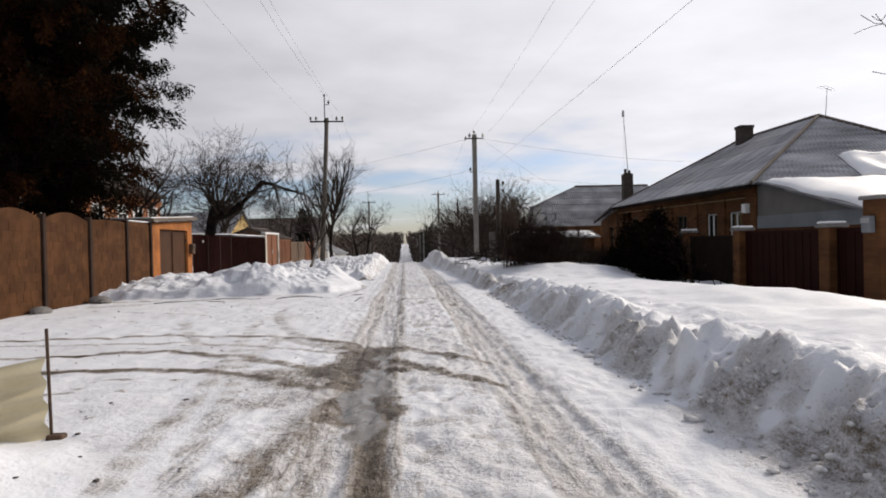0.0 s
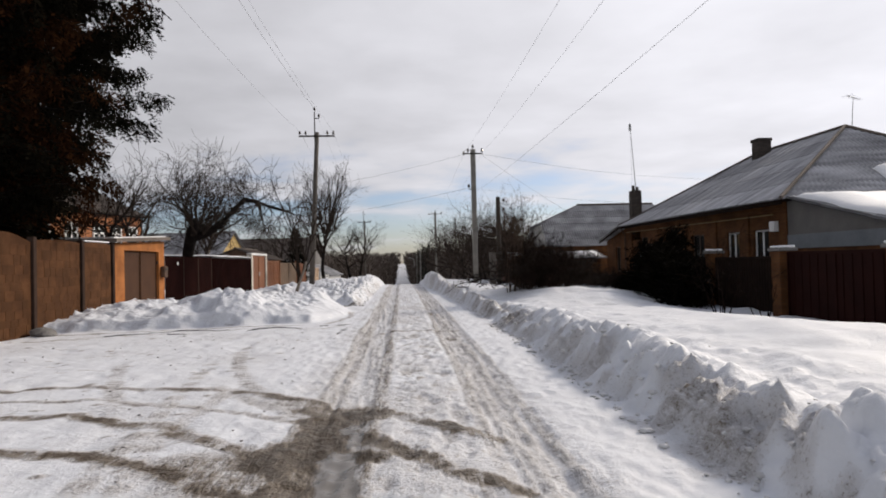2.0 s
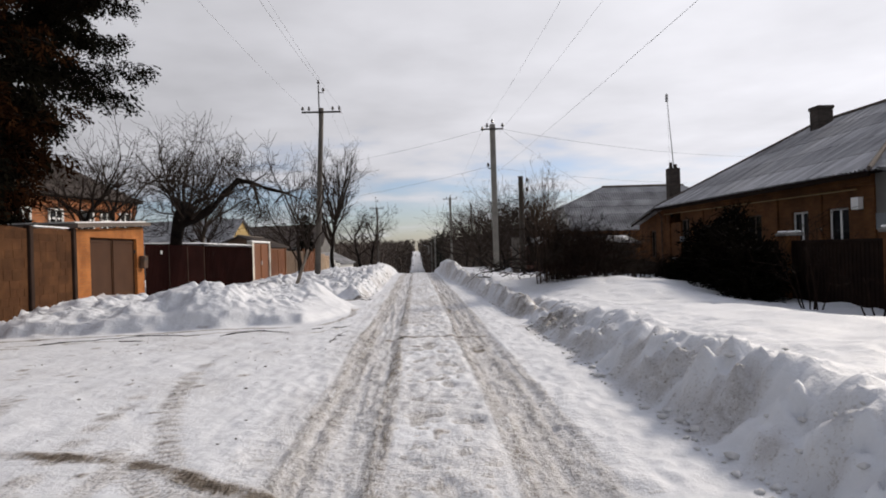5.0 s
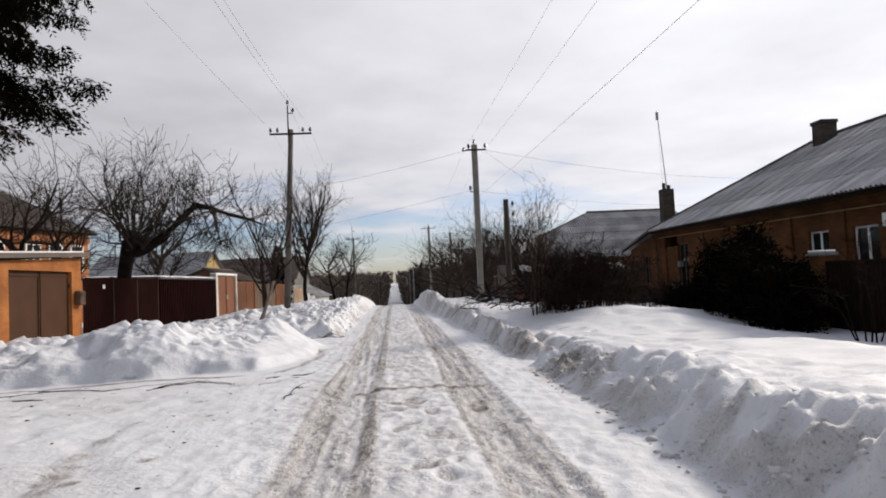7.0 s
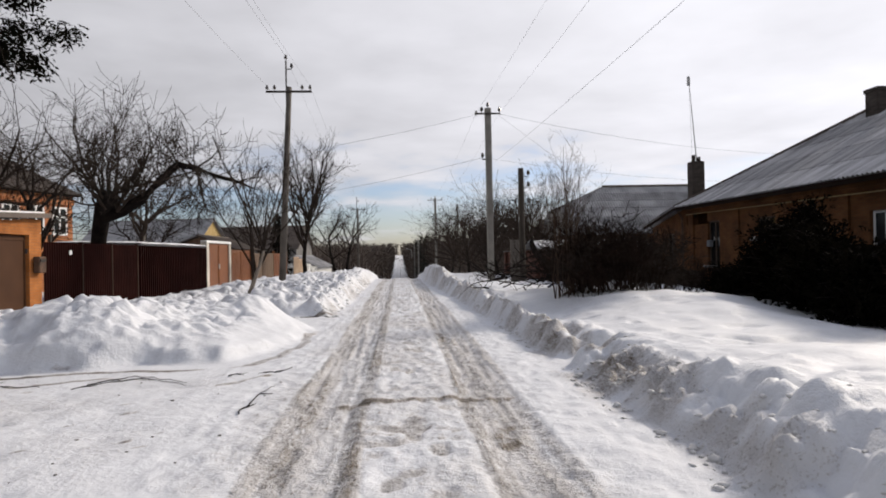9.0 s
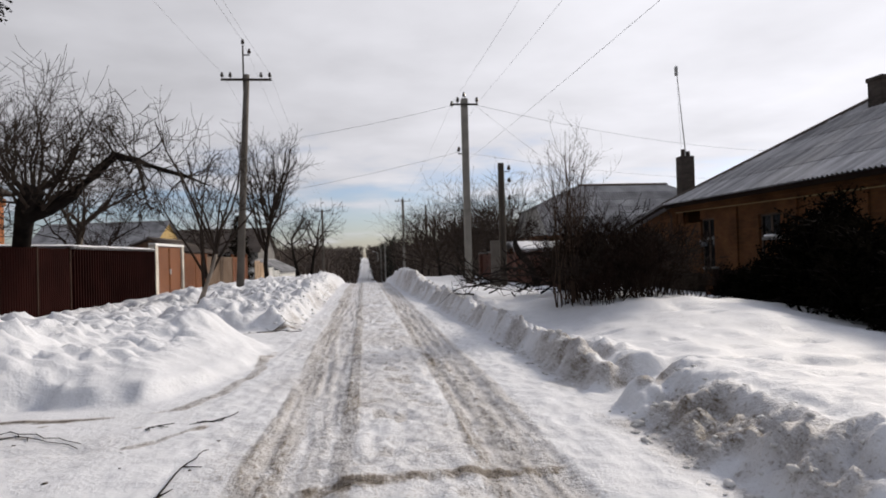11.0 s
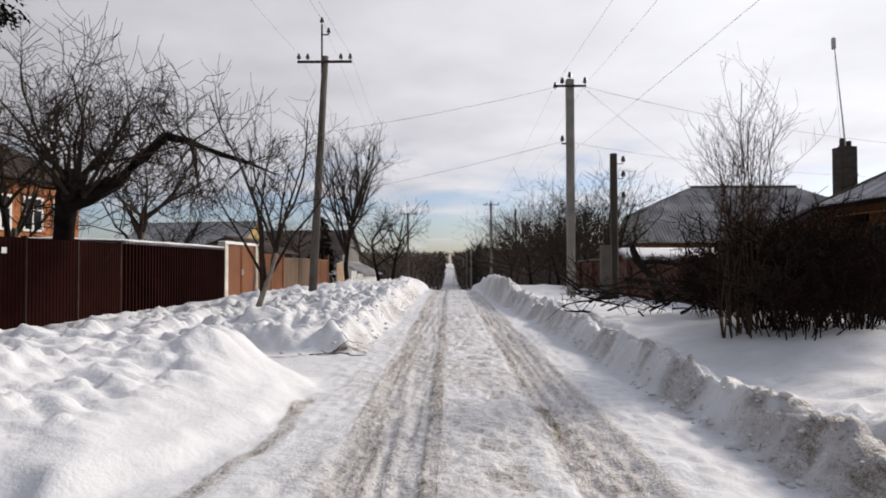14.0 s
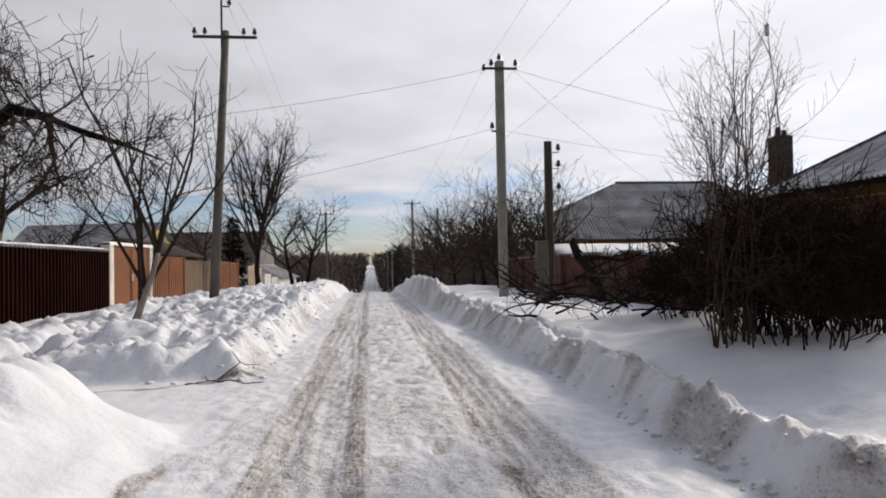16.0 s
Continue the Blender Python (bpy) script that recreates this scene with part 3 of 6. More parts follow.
    clod = 0.5 + 0.9 * vnoise(x * 2.4, y * 2.4, 64) + 0.5 * vnoise(x * 6, y * 6, 65)
    m = np.maximum(m, np.clip(clod, 0, 1) * np.exp(-((d - 0.35) / 0.38) ** 2) * np.interp(y, [-5, 4, 7, 10, 16, 18.5, 19.4, 22, 30], [0.5, 0.5, 0.42, 0.28, 0.24, 0.62, 0.62, 0.42, 0.24]) * (1 - step(45, 60, y)))
    m = np.maximum(m, 0.28 * np.exp(-((x + 1.5) / 0.22) ** 2) * np.clip(clod, 0, 1) * step(26, 28, y) * (1 - step(45, 60, y)))
    # flecks of litter on the open yard
    yard = step(1.4, 2.2, -x) * (1 - step(19, 21, y)) * step(2, 3, y)
    m = np.maximum(m, yard * 0.6 * step(0.84, 0.97, vnoise(x * 5.3, y * 7.5, 66)))
    # thin grey film where people and wheels pass, also standing in for footprint shade
    passed = np.exp(-((x - 0.2) / 1.5) ** 8) * (1 - step(70, 160, y)) + 0.55 * yard
    m = np.maximum(m, passed * (0.105 + 0.06 * fbm(x * 0.8, y * 0.8, 95, 3)))
    # greyer in the pits of height(): dirt, with recess shade put into the colour
    between = np.exp(-((x - 0.35) / 0.5) ** 4)
    m = np.maximum(m, between * 0.30 * step(0.3, 0.65, vnoise(x * 5.5, y * 4.2, 101)))
    m = np.maximum(m, between * 0.42 * step(0.5, 0.8, vnoise(x * 12, y * 9, 102)) * step(-0.3, 0.4, vnoise(x * 1.1, y * 0.8, 108)))
    return m


def lines(*spans):
    out = []
    for a, b, s in spans:
        out += list(np.arange(a, b - 1e-6, s))
    return np.array(out + [spans[-1][1]])


gx = lines((-2400, -600, 450), (-600, -120, 60), (-120, -30, 10), (-30, -13, 1.0), (-13, -9, 0.14), (-9, -5, 0.09), (-5, -1.6, 0.06), (-1.6, 2.9, 0.034), (2.9, 4.6, 0.06), (4.6, 12, 0.14), (12, 30, 1.0), (30, 120, 10), (120, 600, 60), (600, 2400, 450))
gy = lines((-300, -30, 45), (-30, -4, 2.0), (-4, 2, 0.3), (2, 27, 0.045), (27, 36, 0.06), (36, 45, 0.1), (45, 62, 0.2), (62, 110, 1.2), (110, 500, 6), (500, 2600, 150))
X, Y = np.meshgrid(gx, gy)
Z = height(X, Y)
nx, ny = len(gx), len(gy)
ids = np.arange(nx * ny).reshape(ny, nx)
quads = np.stack([ids[:-1, :-1], ids[:-1, 1:], ids[1:, 1:], ids[1:, :-1]], -1).reshape(-1, 4)
gm = bpy.data.meshes.new("ground")
gm.vertices.add(nx * ny)
gm.vertices.foreach_set("co", np.stack([X, Y, Z], -1).astype(np.float32).ravel())
gm.loops.add(quads.size)
gm.loops.foreach_set("vertex_index", quads.astype(np.int32).ravel())
gm.polygons.add(len(quads))
gm.polygons.foreach_set("loop_start", np.arange(0, quads.size, 4, dtype=np.int32))
gm.polygons.foreach_set("use_smooth", np.ones(len(quads), dtype=bool))
gm.update(calc_edges=True)
gm.attributes.new("mud", "FLOAT", "POINT").data.foreach_set("value", np.clip(dirt_and_shade(X, Y), 0, 1.2).astype(np.float32).ravel())
wet_x, wet_y = X + 0.12 * fbm(X * 2, Y * 2, 120, 3), Y + 0.3 * fbm(X * 1.5, Y * 1.5, 122, 3)
pools = np.maximum(np.exp(-((wet_x + 0.42) / 0.21) ** 4 - ((wet_y - 6.5) / 1.6) ** 4), 0.8 * np.exp(-((wet_x + 0.30) / 0.14) ** 4 - ((wet_y - 8.6) / 0.6) ** 4))
gm.attributes.new("wet", "FLOAT", "POINT").data.foreach_set("value", pools.astype(np.float32).ravel())
gm.materials.append(SNOW_GROUND)
ground = tagged(new("ground", gm), "snow-covered ground with a rutted muddy road and ploughed banks", "snowy ground", kind="structure")


def floor_at(x, y):
    return float(height(np.array([float(x)]), np.array([float(y)]))[0])


# ---- trees ----
class Wood:
    """Gathers tapered limbs as one mesh."""

    def __init__(self):
        self.v, self.f = [], []

    def limb(self, pts, radii, sides=5):
        base = len(self.v)
        for i, (p, r) in enumerate(zip(pts, radii)):
            d = (pts[min(i + 1, len(pts) - 1)] - pts[max(i - 1, 0)]).normalized()
            a = d.orthogonal().normalized()
            b = d.cross(a)
            for k in range(sides):
                w = 2 * math.pi * k / sides
                self.v.append(p + (a * math.cos(w) + b * math.sin(w)) * r)
        for i in range(len(pts) - 1):
            for k in range(sides):
                q = base + i * sides
                self.f.append((q + k, q + (k + 1) % sides, q + sides + (k + 1) % sides, q + sides + k))
        self.f.append(tuple(base + (len(pts) - 1) * sides + k for k in range(sides)))

    def blade(self, p, way, length, width, rnd):
        side = way.cross(Vector((rnd.uniform(-1, 1), rnd.uniform(-1, 1), rnd.uniform(-1, 1)))).normalized() * width
        b = len(self.v)
        self.v += [p - side * 0.5, p + way * length * 0.45 - side, p + way * length, p + way * length * 0.45 + side]
        self.f.append((b, b + 1, b + 2, b + 3))

    def mesh(self):
        return ([tuple(v) for v in self.v], self.f)


def wander(rnd, start, way, length, n, bend, rise):
    pts, p, d = [start.copy()], start.copy(), way.normalized()
    for _ in range(n):
        d = (d + Vector((rnd.gauss(0, bend), rnd.gauss(0, bend), rnd.gauss(0, bend) + rise))).normalized()
        p = p + d * (length / n)
        pts.append(p.copy())
    return pts


def grow(wood, rnd, start, way, length, radius, level, levels, kids, rise=0.06, bend=0.16, twig=0.006, ratio=0.62):
    n = 6 if level == 0 else (5 if level < levels else 3)
    pts = wander(rnd, start, way, length, n, bend, rise)
    end = max(twig, radius * 0.35)
    wood.limb(pts, [max(twig, radius + (end - radius) * i / n) for i in range(n + 1)], 7 if level == 0 else (5 if level == 1 else 3))
    if level >= levels:
        return
    for k in range(kids[level]):
        t = rnd.uniform(0.3 if level else 0.45, 1.0)
        i = min(int(t * n), n - 1)
        q = pts[i].lerp(pts[i + 1], t * n - i)
        d = (pts[i + 1] - pts[i]).normalized()
        side = d.orthogonal()
        side.rotate(Matrix.Rotation(rnd.uniform(0, 2 * math.pi), 3, d))
        w = (d * rnd.uniform(0.4, 0.9) + side * rnd.uniform(0.5, 1.0)).normalized()
        grow(wood, rnd, q, w, length * ratio * rnd.uniform(0.6, 1.15), max(twig, radius * (1 - 0.6 * t) * 0.55), level + 1, levels, kids, rise, bend, twig, ratio)


def bare_tree(at, tall, seed, label, kids=(9, 7, 6), trunk_r=0.14, lean=(0, 0), bark=BARK, twigs=TWIG, ratio=0.6, rise=0.06, levels=3, trunk_share=0.55, name="bare_tree", category="tree", twig=0.007, steep=(0.3, 1.5)):
    rnd = random.Random(seed)
    x, y = at
    z = floor_at(x, y) - 0.08
    ob = thing(name, label, category, (x, y, z))
    trunk, crown = Wood(), Wood()
    pts = wander(rnd, Vector((0, 0, 0)), Vector((lean[0], lean[1], 1)), tall * trunk_share, 7, 0.07, 0.02)
    trunk.limb(pts, [trunk_r * (1.25 if i == 0 else 1 - 0.07 * i) for i in range(8)], 9)
    top = pts[-1]
    for k in range(kids[0]):
        t = 1.0 if k < 3 else rnd.uniform(0.35, 1.0)
        i = min(int(t * 7), 6)
        q = pts[i].lerp(pts[i + 1], t * 7 - i)
        a = rnd.uniform(0, 2 * math.pi)
        w = Vector((math.cos(a), math.sin(a), rnd.uniform(*steep)))
        grow(crown, rnd, q, w, tall * (1 - trunk_share) * rnd.uniform(0.75, 1.15), trunk_r * 0.5, 1, levels, (0, *kids[1:], 0, 0), rise, 0.15, twig, ratio)
    part("trunk", trunk.mesh(), bark, ob, smooth=True)
    part("crown", crown.mesh(), twigs, ob)
    return ob


def conifer(at, tall, spread, seed, label, name="conifer", low=1.2, limbs=150, droop=-0.5, sprays=16, needle=(0.16, 0.42), width=0.035, mats=(NEEDLES, NEEDLES_RUST), power=0.75, shape=None, rusty=0.28, hang=0.0):
    rnd = random.Random(seed)
    x, y = at
    ob = thing(name, label, "tree", (x, y, floor_at(x, y) - 0.05))
    trunk, a, b = Wood(), Wood(), Wood()
    trunk.limb([Vector((0, 0, tall * i / 6)) for i in range(7)], [0.05 + 0.24 * (tall / 12) * (1 - i / 6) for i in range(7)], 9)
    for k in range(limbs):
        h = low + (tall - low) * (k + rnd.random()) / limbs
        share = (h - low) / (tall - low)
        reach = (shape(h) if shape else spread * (1 - share) ** power) * rnd.uniform(0.6, 1.06) + 0.25
        ang = k * 2.39996 + rnd.uniform(-0.3, 0.3)
        pts = wander(rnd, Vector((0, 0, h)), Vector((math.cos(ang), math.sin(ang), rnd.uniform(0.0, 0.5))), reach, 6, 0.11, droop * 0.12)
        trunk.limb(pts, [0.035 * (1 - i / 7) + 0.006 for i in range(7)], 3)
        wood = b if rnd.random() < rusty else a
        for j in range(int(sprays * (0.5 + reach))):
            t = rnd.uniform(0.18, 1.0)
            i = min(int(t * 6), 5)
            q = pts[i].lerp(pts[i + 1], t * 6 - i) + Vector((rnd.gauss(0, 0.14), rnd.gauss(0, 0.14), rnd.gauss(-0.05, 0.10 + 0.018 * reach)))
            out = (pts[i + 1] - pts[i]).normalized()
            w = (out * rnd.uniform(0.0, 0.9) + Vector((rnd.gauss(0, 0.4), rnd.gauss(0, 0.4), rnd.uniform(-1.5, hang)))).normalized()
            run = rnd.uniform(*needle)
            side = w.cross(Vector((rnd.gauss(0, 1), rnd.gauss(0, 1), rnd.gauss(0, 1)))).normalized()
            for s in range(6):
                way = (w * 0.75 + side * (0.75 if s % 2 else -0.75)).normalized()
                wood.blade(q + w * (run * s / 6), way, run * (0.52 - 0.045 * s), width * rnd.uniform(0.7, 1.3), rnd)
    part("trunk", trunk.mesh(), BARK, ob, smooth=True)
    part("crown", a.mesh(), mats[0], ob, "dark drooping evergreen sprays")
    part("crown", b.mesh(), mats[1], ob, "rust-tinged evergreen sprays")
    return ob


def shrub(at, tall, seed, label, stems=14, spread=0.5, kids=(5, 4), mat=TWIG, name="bare_shrub", foot=0.3, twig=0.005, r=0.018, rise=0.05, fork=0.42):
    rnd = random.Random(seed)
    x, y = at
    ob = thing(name, label, "shrub", (x, y, floor_at(x, y) - 0.1))
    for k in range(stems):
        w = Wood()
        a, s = rnd.uniform(0, 2 * math.pi), rnd.uniform(0.1, spread)
        grow(w, rnd, Vector((math.cos(a) * rnd.uniform(0, foot), math.sin(a) * rnd.uniform(0, foot), 0)), Vector((math.cos(a) * s, math.sin(a) * s, 1)), tall * rnd.uniform(0.6, 1.0), r, 0, 2, kids, rise, 0.09, twig, fork)
        part("stem", w.mesh(), mat, ob)
    return ob


# ---- corrugated roof slopes ----
def slope(name, parent, mat, eave0, eave1, upslope, cut0=0.0, cut1=0.0, pitch=0.19, depth=0.036, courses=5, thick=0.02):
    """A slope of wavy sheets, course by course: its eave from eave0 to eave1, up along upslope; cut0 and cut1: how far along the eave the hips run in."""
    e0, e1, s = Vector(eave0), Vector(eave1), Vector(upslope)
    along, length = (e1 - e0).normalized(), (e1 - e0).length
    nrm = along.cross(s).normalized()
    if nrm.z < 0:
        nrm = -nrm
    n = max(2, int(length / (pitch / 4)))
    limit = lambda u: min(1.0, u / cut0 if cut0 else 1.0, (length - u) / cut1 if cut1 else 1.0)
    for c in range(courses):
        v, f = [], []
        for k in range(n + 1):
            u = length * k / n
            top = limit(u)
            wave = math.cos(2 * math.pi * u / pitch) * depth
            jag = 0.006 * math.sin(int(u / 1.05) * 12.9 + c * 4.1)
            t0, t1 = min(max(0, c / courses + jag), top), min((c + 1) / courses + 0.02, top)
            p = e0 + along * u
            v.append(p + s * t0 + nrm * (wave + 0.03))
            v.append(p + s * t1 + nrm * (wave + 0.008))
        for k in range(n):
            if max(limit(length * k / n), limit(length * (k + 1) / n)) > c / courses + 0.01:
                f.append((2 * k, 2 * k + 2, 2 * k + 3, 2 * k + 1))
        m = len(v)
        v += [p - nrm * thick for p in v]
        f += [tuple(m + i for i in reversed(q)) for q in f]
        f += [(2 * k, m + 2 * k, m + 2 * k + 2, 2 * k + 2) for k in range(n)]
        part(name, ([tuple(p) for p in v], f), mat, parent)


def snow_slab(x0, x1, y0, y1, plane, thick, seed, n=26):
    """An uneven slab of snow on a roof plane z = plane(x, y)."""
    v, f = [], []
    for j in range(n + 1):
        for i in range(n + 1):
            u, w = i / n, j / n
            x, y = x0 + (x1 - x0) * u, y0 + (y1 - y0) * w
            edge = min(u, 1 - u, w, 1 - w)
            x += 0.22 * noise.noise((x * 0.8, y * 0.8, seed)) * (1 if edge < 0.2 else 0.3)
            y += 0.30 * noise.noise((x * 0.9, y * 0.9, seed + 5)) * (1 if edge < 0.2 else 0.3)
            h = thick * min(1.0, edge * 9) ** 0.5 * (1 + 0.3 * noise.noise((x * 1.3, y * 1.3, seed + 9)))
            v.append((x, y, plane(x, y) + 0.03 + h))
    for j in range(n):
        for i in range(n):
            a = j * (n + 1) + i
            f.append((a, a + 1, a + n + 2, a + n + 1))
    m = len(v)
    v += [(x, y, plane(x, y) + 0.028) for x, y, z in v]
    f += [tuple(m + k for k in reversed(q)) for q in f]
    rim = [j for j in range(n)] + [j * (n + 1) + n for j in range(n)] + [(n + 1) * n + n - j for j in range(n)] + [(n - j) * (n + 1) for j in range(n)]
    for a, b in zip(rim, rim[1:] + rim[:1]):
        f.append((a, m + a, m + b, b))
    return (v, f)


def window(parent, x, y0, y1, z0, z1, frame_mat, bars=1, out=-1, label="", sill=True):
    """A window in a wall that faces along x; out: -1 or 1, the way it faces."""
    w = part("window", boxes((x + out * -0.02, x + out * -0.03, y0, y1, z0, z1)), DARK_ROOM, parent, label)
    fr = bmesh.new()
    t = 0.06
    xa, xb = sorted((x + out * 0.0, x + out * 0.05))
    box(fr, xa, xb, y0, y0 + t, z0, z1)
    box(fr, xa, xb, y1 - t, y1, z0, z1)
    box(fr, xa, xb, y0 + t, y1 - t, z1 - t, z1)
    box(fr, xa, xb, y0 + t, y1 - t, z0, z0 + t)
    for b in range(bars):
        c = y0 + (y1 - y0) * (b + 1) / (bars + 1)
        box(fr, xa, xb, c - 0.035, c + 0.035, z0 + t, z1 - t)
    part("frame", fr, frame_mat, w)
    part("pane", boxes((*sorted((x + out * 0.012, x + out * 0.02)), y0 + t, y1 - t, z0 + t, z1 - t)), GLASS, w)
    if sill:
        part("sill", boxes((*sorted((x - out * 0.02, x + out * 0.24)), y0 - 0.05, y1 + 0.05, z0 - 0.06, z0 - 0.01), bevel=0.01), ALU, w)
    return w

# ---- house with the hipped roof, beside the road ----
def hip_house():
    ob = thing("house", "low ochre brick house with a grey hipped wavy-sheet roof", "house")
    # street wall with window openings, as piers and bands
    wins = [(24.55, 25.55, 1.45, 2.45), (26.55, 27.5, 0.6, 2.45), (29.45, 30.65, 0.75, 2.5), (31.95, 33.1, 0.6, 2.6), (35.85, 36.85, 0.55, 2.65), (40.15, 41.0, 0.8, 2.25)]
    bm = bmesh.new()
    y = 23.4
    for a, b, z0, z1 in wins:
        box(bm, 13.0, 13.35, y, a, -0.4, 3.35 if b < 38.8 else 2.55)
        box(bm, 13.0, 13.35, a, b, -0.4, z0)
        box(bm, 13.0, 13.35, a, b, z1, 3.35 if b < 38.8 else 2.55)
        y = b
    box(bm, 13.0, 13.35, 41.0, 42.7, -0.4, 2.5)
    part("wall", bm, OLD_BRICK, ob)
    part("wall", boxes((13.35, 24, 23.4, 23.75, -0.4, 3.35)), OLD_BRICK, ob)
    part("wall", boxes((13.35, 24, 38.45, 38.8, -0.4, 3.35)), OLD_BRICK, ob)
    part("wall", boxes((23.65, 24, 23.75, 38.45, -0.4, 3.35)), OLD_BRICK, ob)
    part("wall", boxes((13.35, 19, 42.4, 42.7, -0.4, 2.5)), OLD_BRICK, ob)
    # upper part of the lean-to's side wall, under its slope
    part("wall", prism([(13.0, 38.8, 2.55), (13.0, 42.7, 2.5), (13.0, 42.7, 2.62), (13.0, 38.8, 3.35)], (0.35, 0, 0)), OLD_BRICK, ob)
    # brick pilasters and cornice
    for yy in (23.6, 26.0, 28.5, 31.3, 34.5, 38.3):
        part("pilaster", boxes((12.93, 13.0, yy - 0.22, yy + 0.22, -0.2, 3.02), bevel=0.01), OLD_BRICK, ob)
    part("cornice", boxes((12.90, 13.0, 23.4, 38.8, 3.02, 3.12), (12.85, 13.0, 23.4, 38.8, 3.12, 3.32), bevel=0.01), OLD_BRICK, ob)
    for i, (a, b, z0, z1) in enumerate(wins):
        window(ob, 13.14, a, b, z0, z1, PVC if i < 2 else OLD_FRAME, 1, -1, "white-framed window" if i < 2 else "dark old window", sill=i < 2)
    e = 12.55
    west, south = (18.5 - e, 0, 6.73 - 3.38), (0, 28.15 - 23.0, 6.73 - 3.38)
    slope("sheet_course", ob, SLATE_WORN, (e, 23.0, 3.38), (e, 39.1, 3.38), west, 28.15 - 23.0, 39.1 - 34.6)
    slope("sheet_course", ob, SLATE_WORN, (e, 23.0, 3.38), (24.45, 23.0, 3.38), south, 18.5 - e, 24.45 - 18.5)
    slope("sheet_course", ob, SLATE, (24.45, 23.0, 3.38), (24.45, 39.1, 3.38), (18.5 - 24.45, 0, 6.73 - 3.38), 28.15 - 23.0, 39.1 - 34.6)
    slope("sheet_course", ob, SLATE, (e, 39.1, 3.38), (24.45, 39.1, 3.38), (0, 34.6 - 39.1, 6.73 - 3.38), 18.5 - e, 24.45 - 18.5)
    slope("sheet_course", ob, SLATE, (e, 42.95, 2.66), (19, 42.95, 2.66), (0, -3.95, 0.78), courses=2)
    for a, b in (((e, 23.0, 3.42), (18.5, 28.15, 6.8)), ((24.45, 23.0, 3.42), (18.5, 28.15, 6.8)), ((e, 39.1, 3.42), (18.5, 34.6, 6.8)), ((18.5, 28.15, 6.8), (18.5, 34.6, 6.8))):
        part("ridge_cap", tube(bmesh.new(), a, b, 0.07, 0.07, 6), SLATE_DARK, ob)
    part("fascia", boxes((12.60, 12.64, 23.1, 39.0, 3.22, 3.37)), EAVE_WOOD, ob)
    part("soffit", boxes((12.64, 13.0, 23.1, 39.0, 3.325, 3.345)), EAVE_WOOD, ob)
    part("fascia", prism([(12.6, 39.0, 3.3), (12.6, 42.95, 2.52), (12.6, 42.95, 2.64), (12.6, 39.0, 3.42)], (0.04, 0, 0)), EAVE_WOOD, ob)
    part("chimney", boxes((17.55, 18.2, 33.0, 33.65, 6.0, 7.1), (17.51, 18.24, 32.96, 33.69, 7.1, 7.25), bevel=0.02), SOOT_BRICK, ob)
    st = part("chimney", boxes((13.25, 13.8, 38.65, 39.2, 2.9, 5.4), bevel=0.02), SOOT_BRICK, ob, "tall sooty brick stack with pipes")
    for dx, dy, h in ((0.12, 0.15, 5.68), (0.38, 0.2, 5.6), (0.25, 0.42, 5.5)):
        part("flue", tube(bmesh.new(), (13.25 + dx, 38.65 + dy, 5.3), (13.25 + dx, 38.65 + dy, h), 0.08, 0.08, 10), SOOT_BRICK, st)
    part("gas_pipe", pipe_run([(12.8, 23.9, 2.92), (12.8, 31.0, 2.96), (12.82, 38.5, 3.01)], 0.018), PIPE, ob)
    part("downpipe", pipe_run([(12.7, 39.0, 3.2), (12.9, 39.05, 2.9), (12.9, 39.05, 0.2)], 0.045, 8), RUST, ob)
    part("meter_box", boxes((12.78, 12.99, 23.85, 24.15, 2.35, 2.7), bevel=0.02), PVC, ob, "small white box under the eave")
    part("air_conditioner", boxes((12.92, 13.1, 36.55, 36.82, 1.6, 1.86), bevel=0.02), GREY_PAINT, ob, "small pale box in the old window")
    # veranda with a falling roof on the near side
    part("veranda_wall", prism([(13.0, 23.4, 2.2), (13.0, 17.6, 2.02), (13.0, 17.6, 2.08), (13.0, 23.4, 3.40)], (0.12, 0, 0)), GREY_PLASTER, ob)
    part("veranda_wall", boxes((13.0, 13.12, 17.6, 23.4, -0.3, 1.75)), OLD_BRICK, ob)
    part("veranda_band", boxes((12.97, 13.12, 17.6, 23.4, 1.75, 2.2)), GREY_PAINT, ob, "grey-blue painted boards")
    part("veranda_wall", boxes((13.12, 21.0, 17.6, 17.75, -0.3, 2.0)), OLD_BRICK, ob)
    slope("veranda_sheet", ob, SLATE, (12.75, 17.2, 2.06), (21.2, 17.2, 2.06), (0, 6.1, 1.42), courses=3)
    plane = lambda x, y: 2.09 + 1.42 / 6.1 * (y - 17.2)
    part("roof_snow", snow_slab(12.95, 21.0, 17.3, 22.9, plane, 0.22, 3.0), SNOW, ob, "thick snow left on the veranda roof", smooth=True)
    plane2 = lambda x, y: 3.42 + (6.73 - 3.38) / 5.15 * (y - 23.0)
    part("roof_snow", snow_slab(17.0, 21.8, 23.1, 24.9, plane2, 0.2, 8.0), SNOW, ob, smooth=True)
    return ob


hip_house()


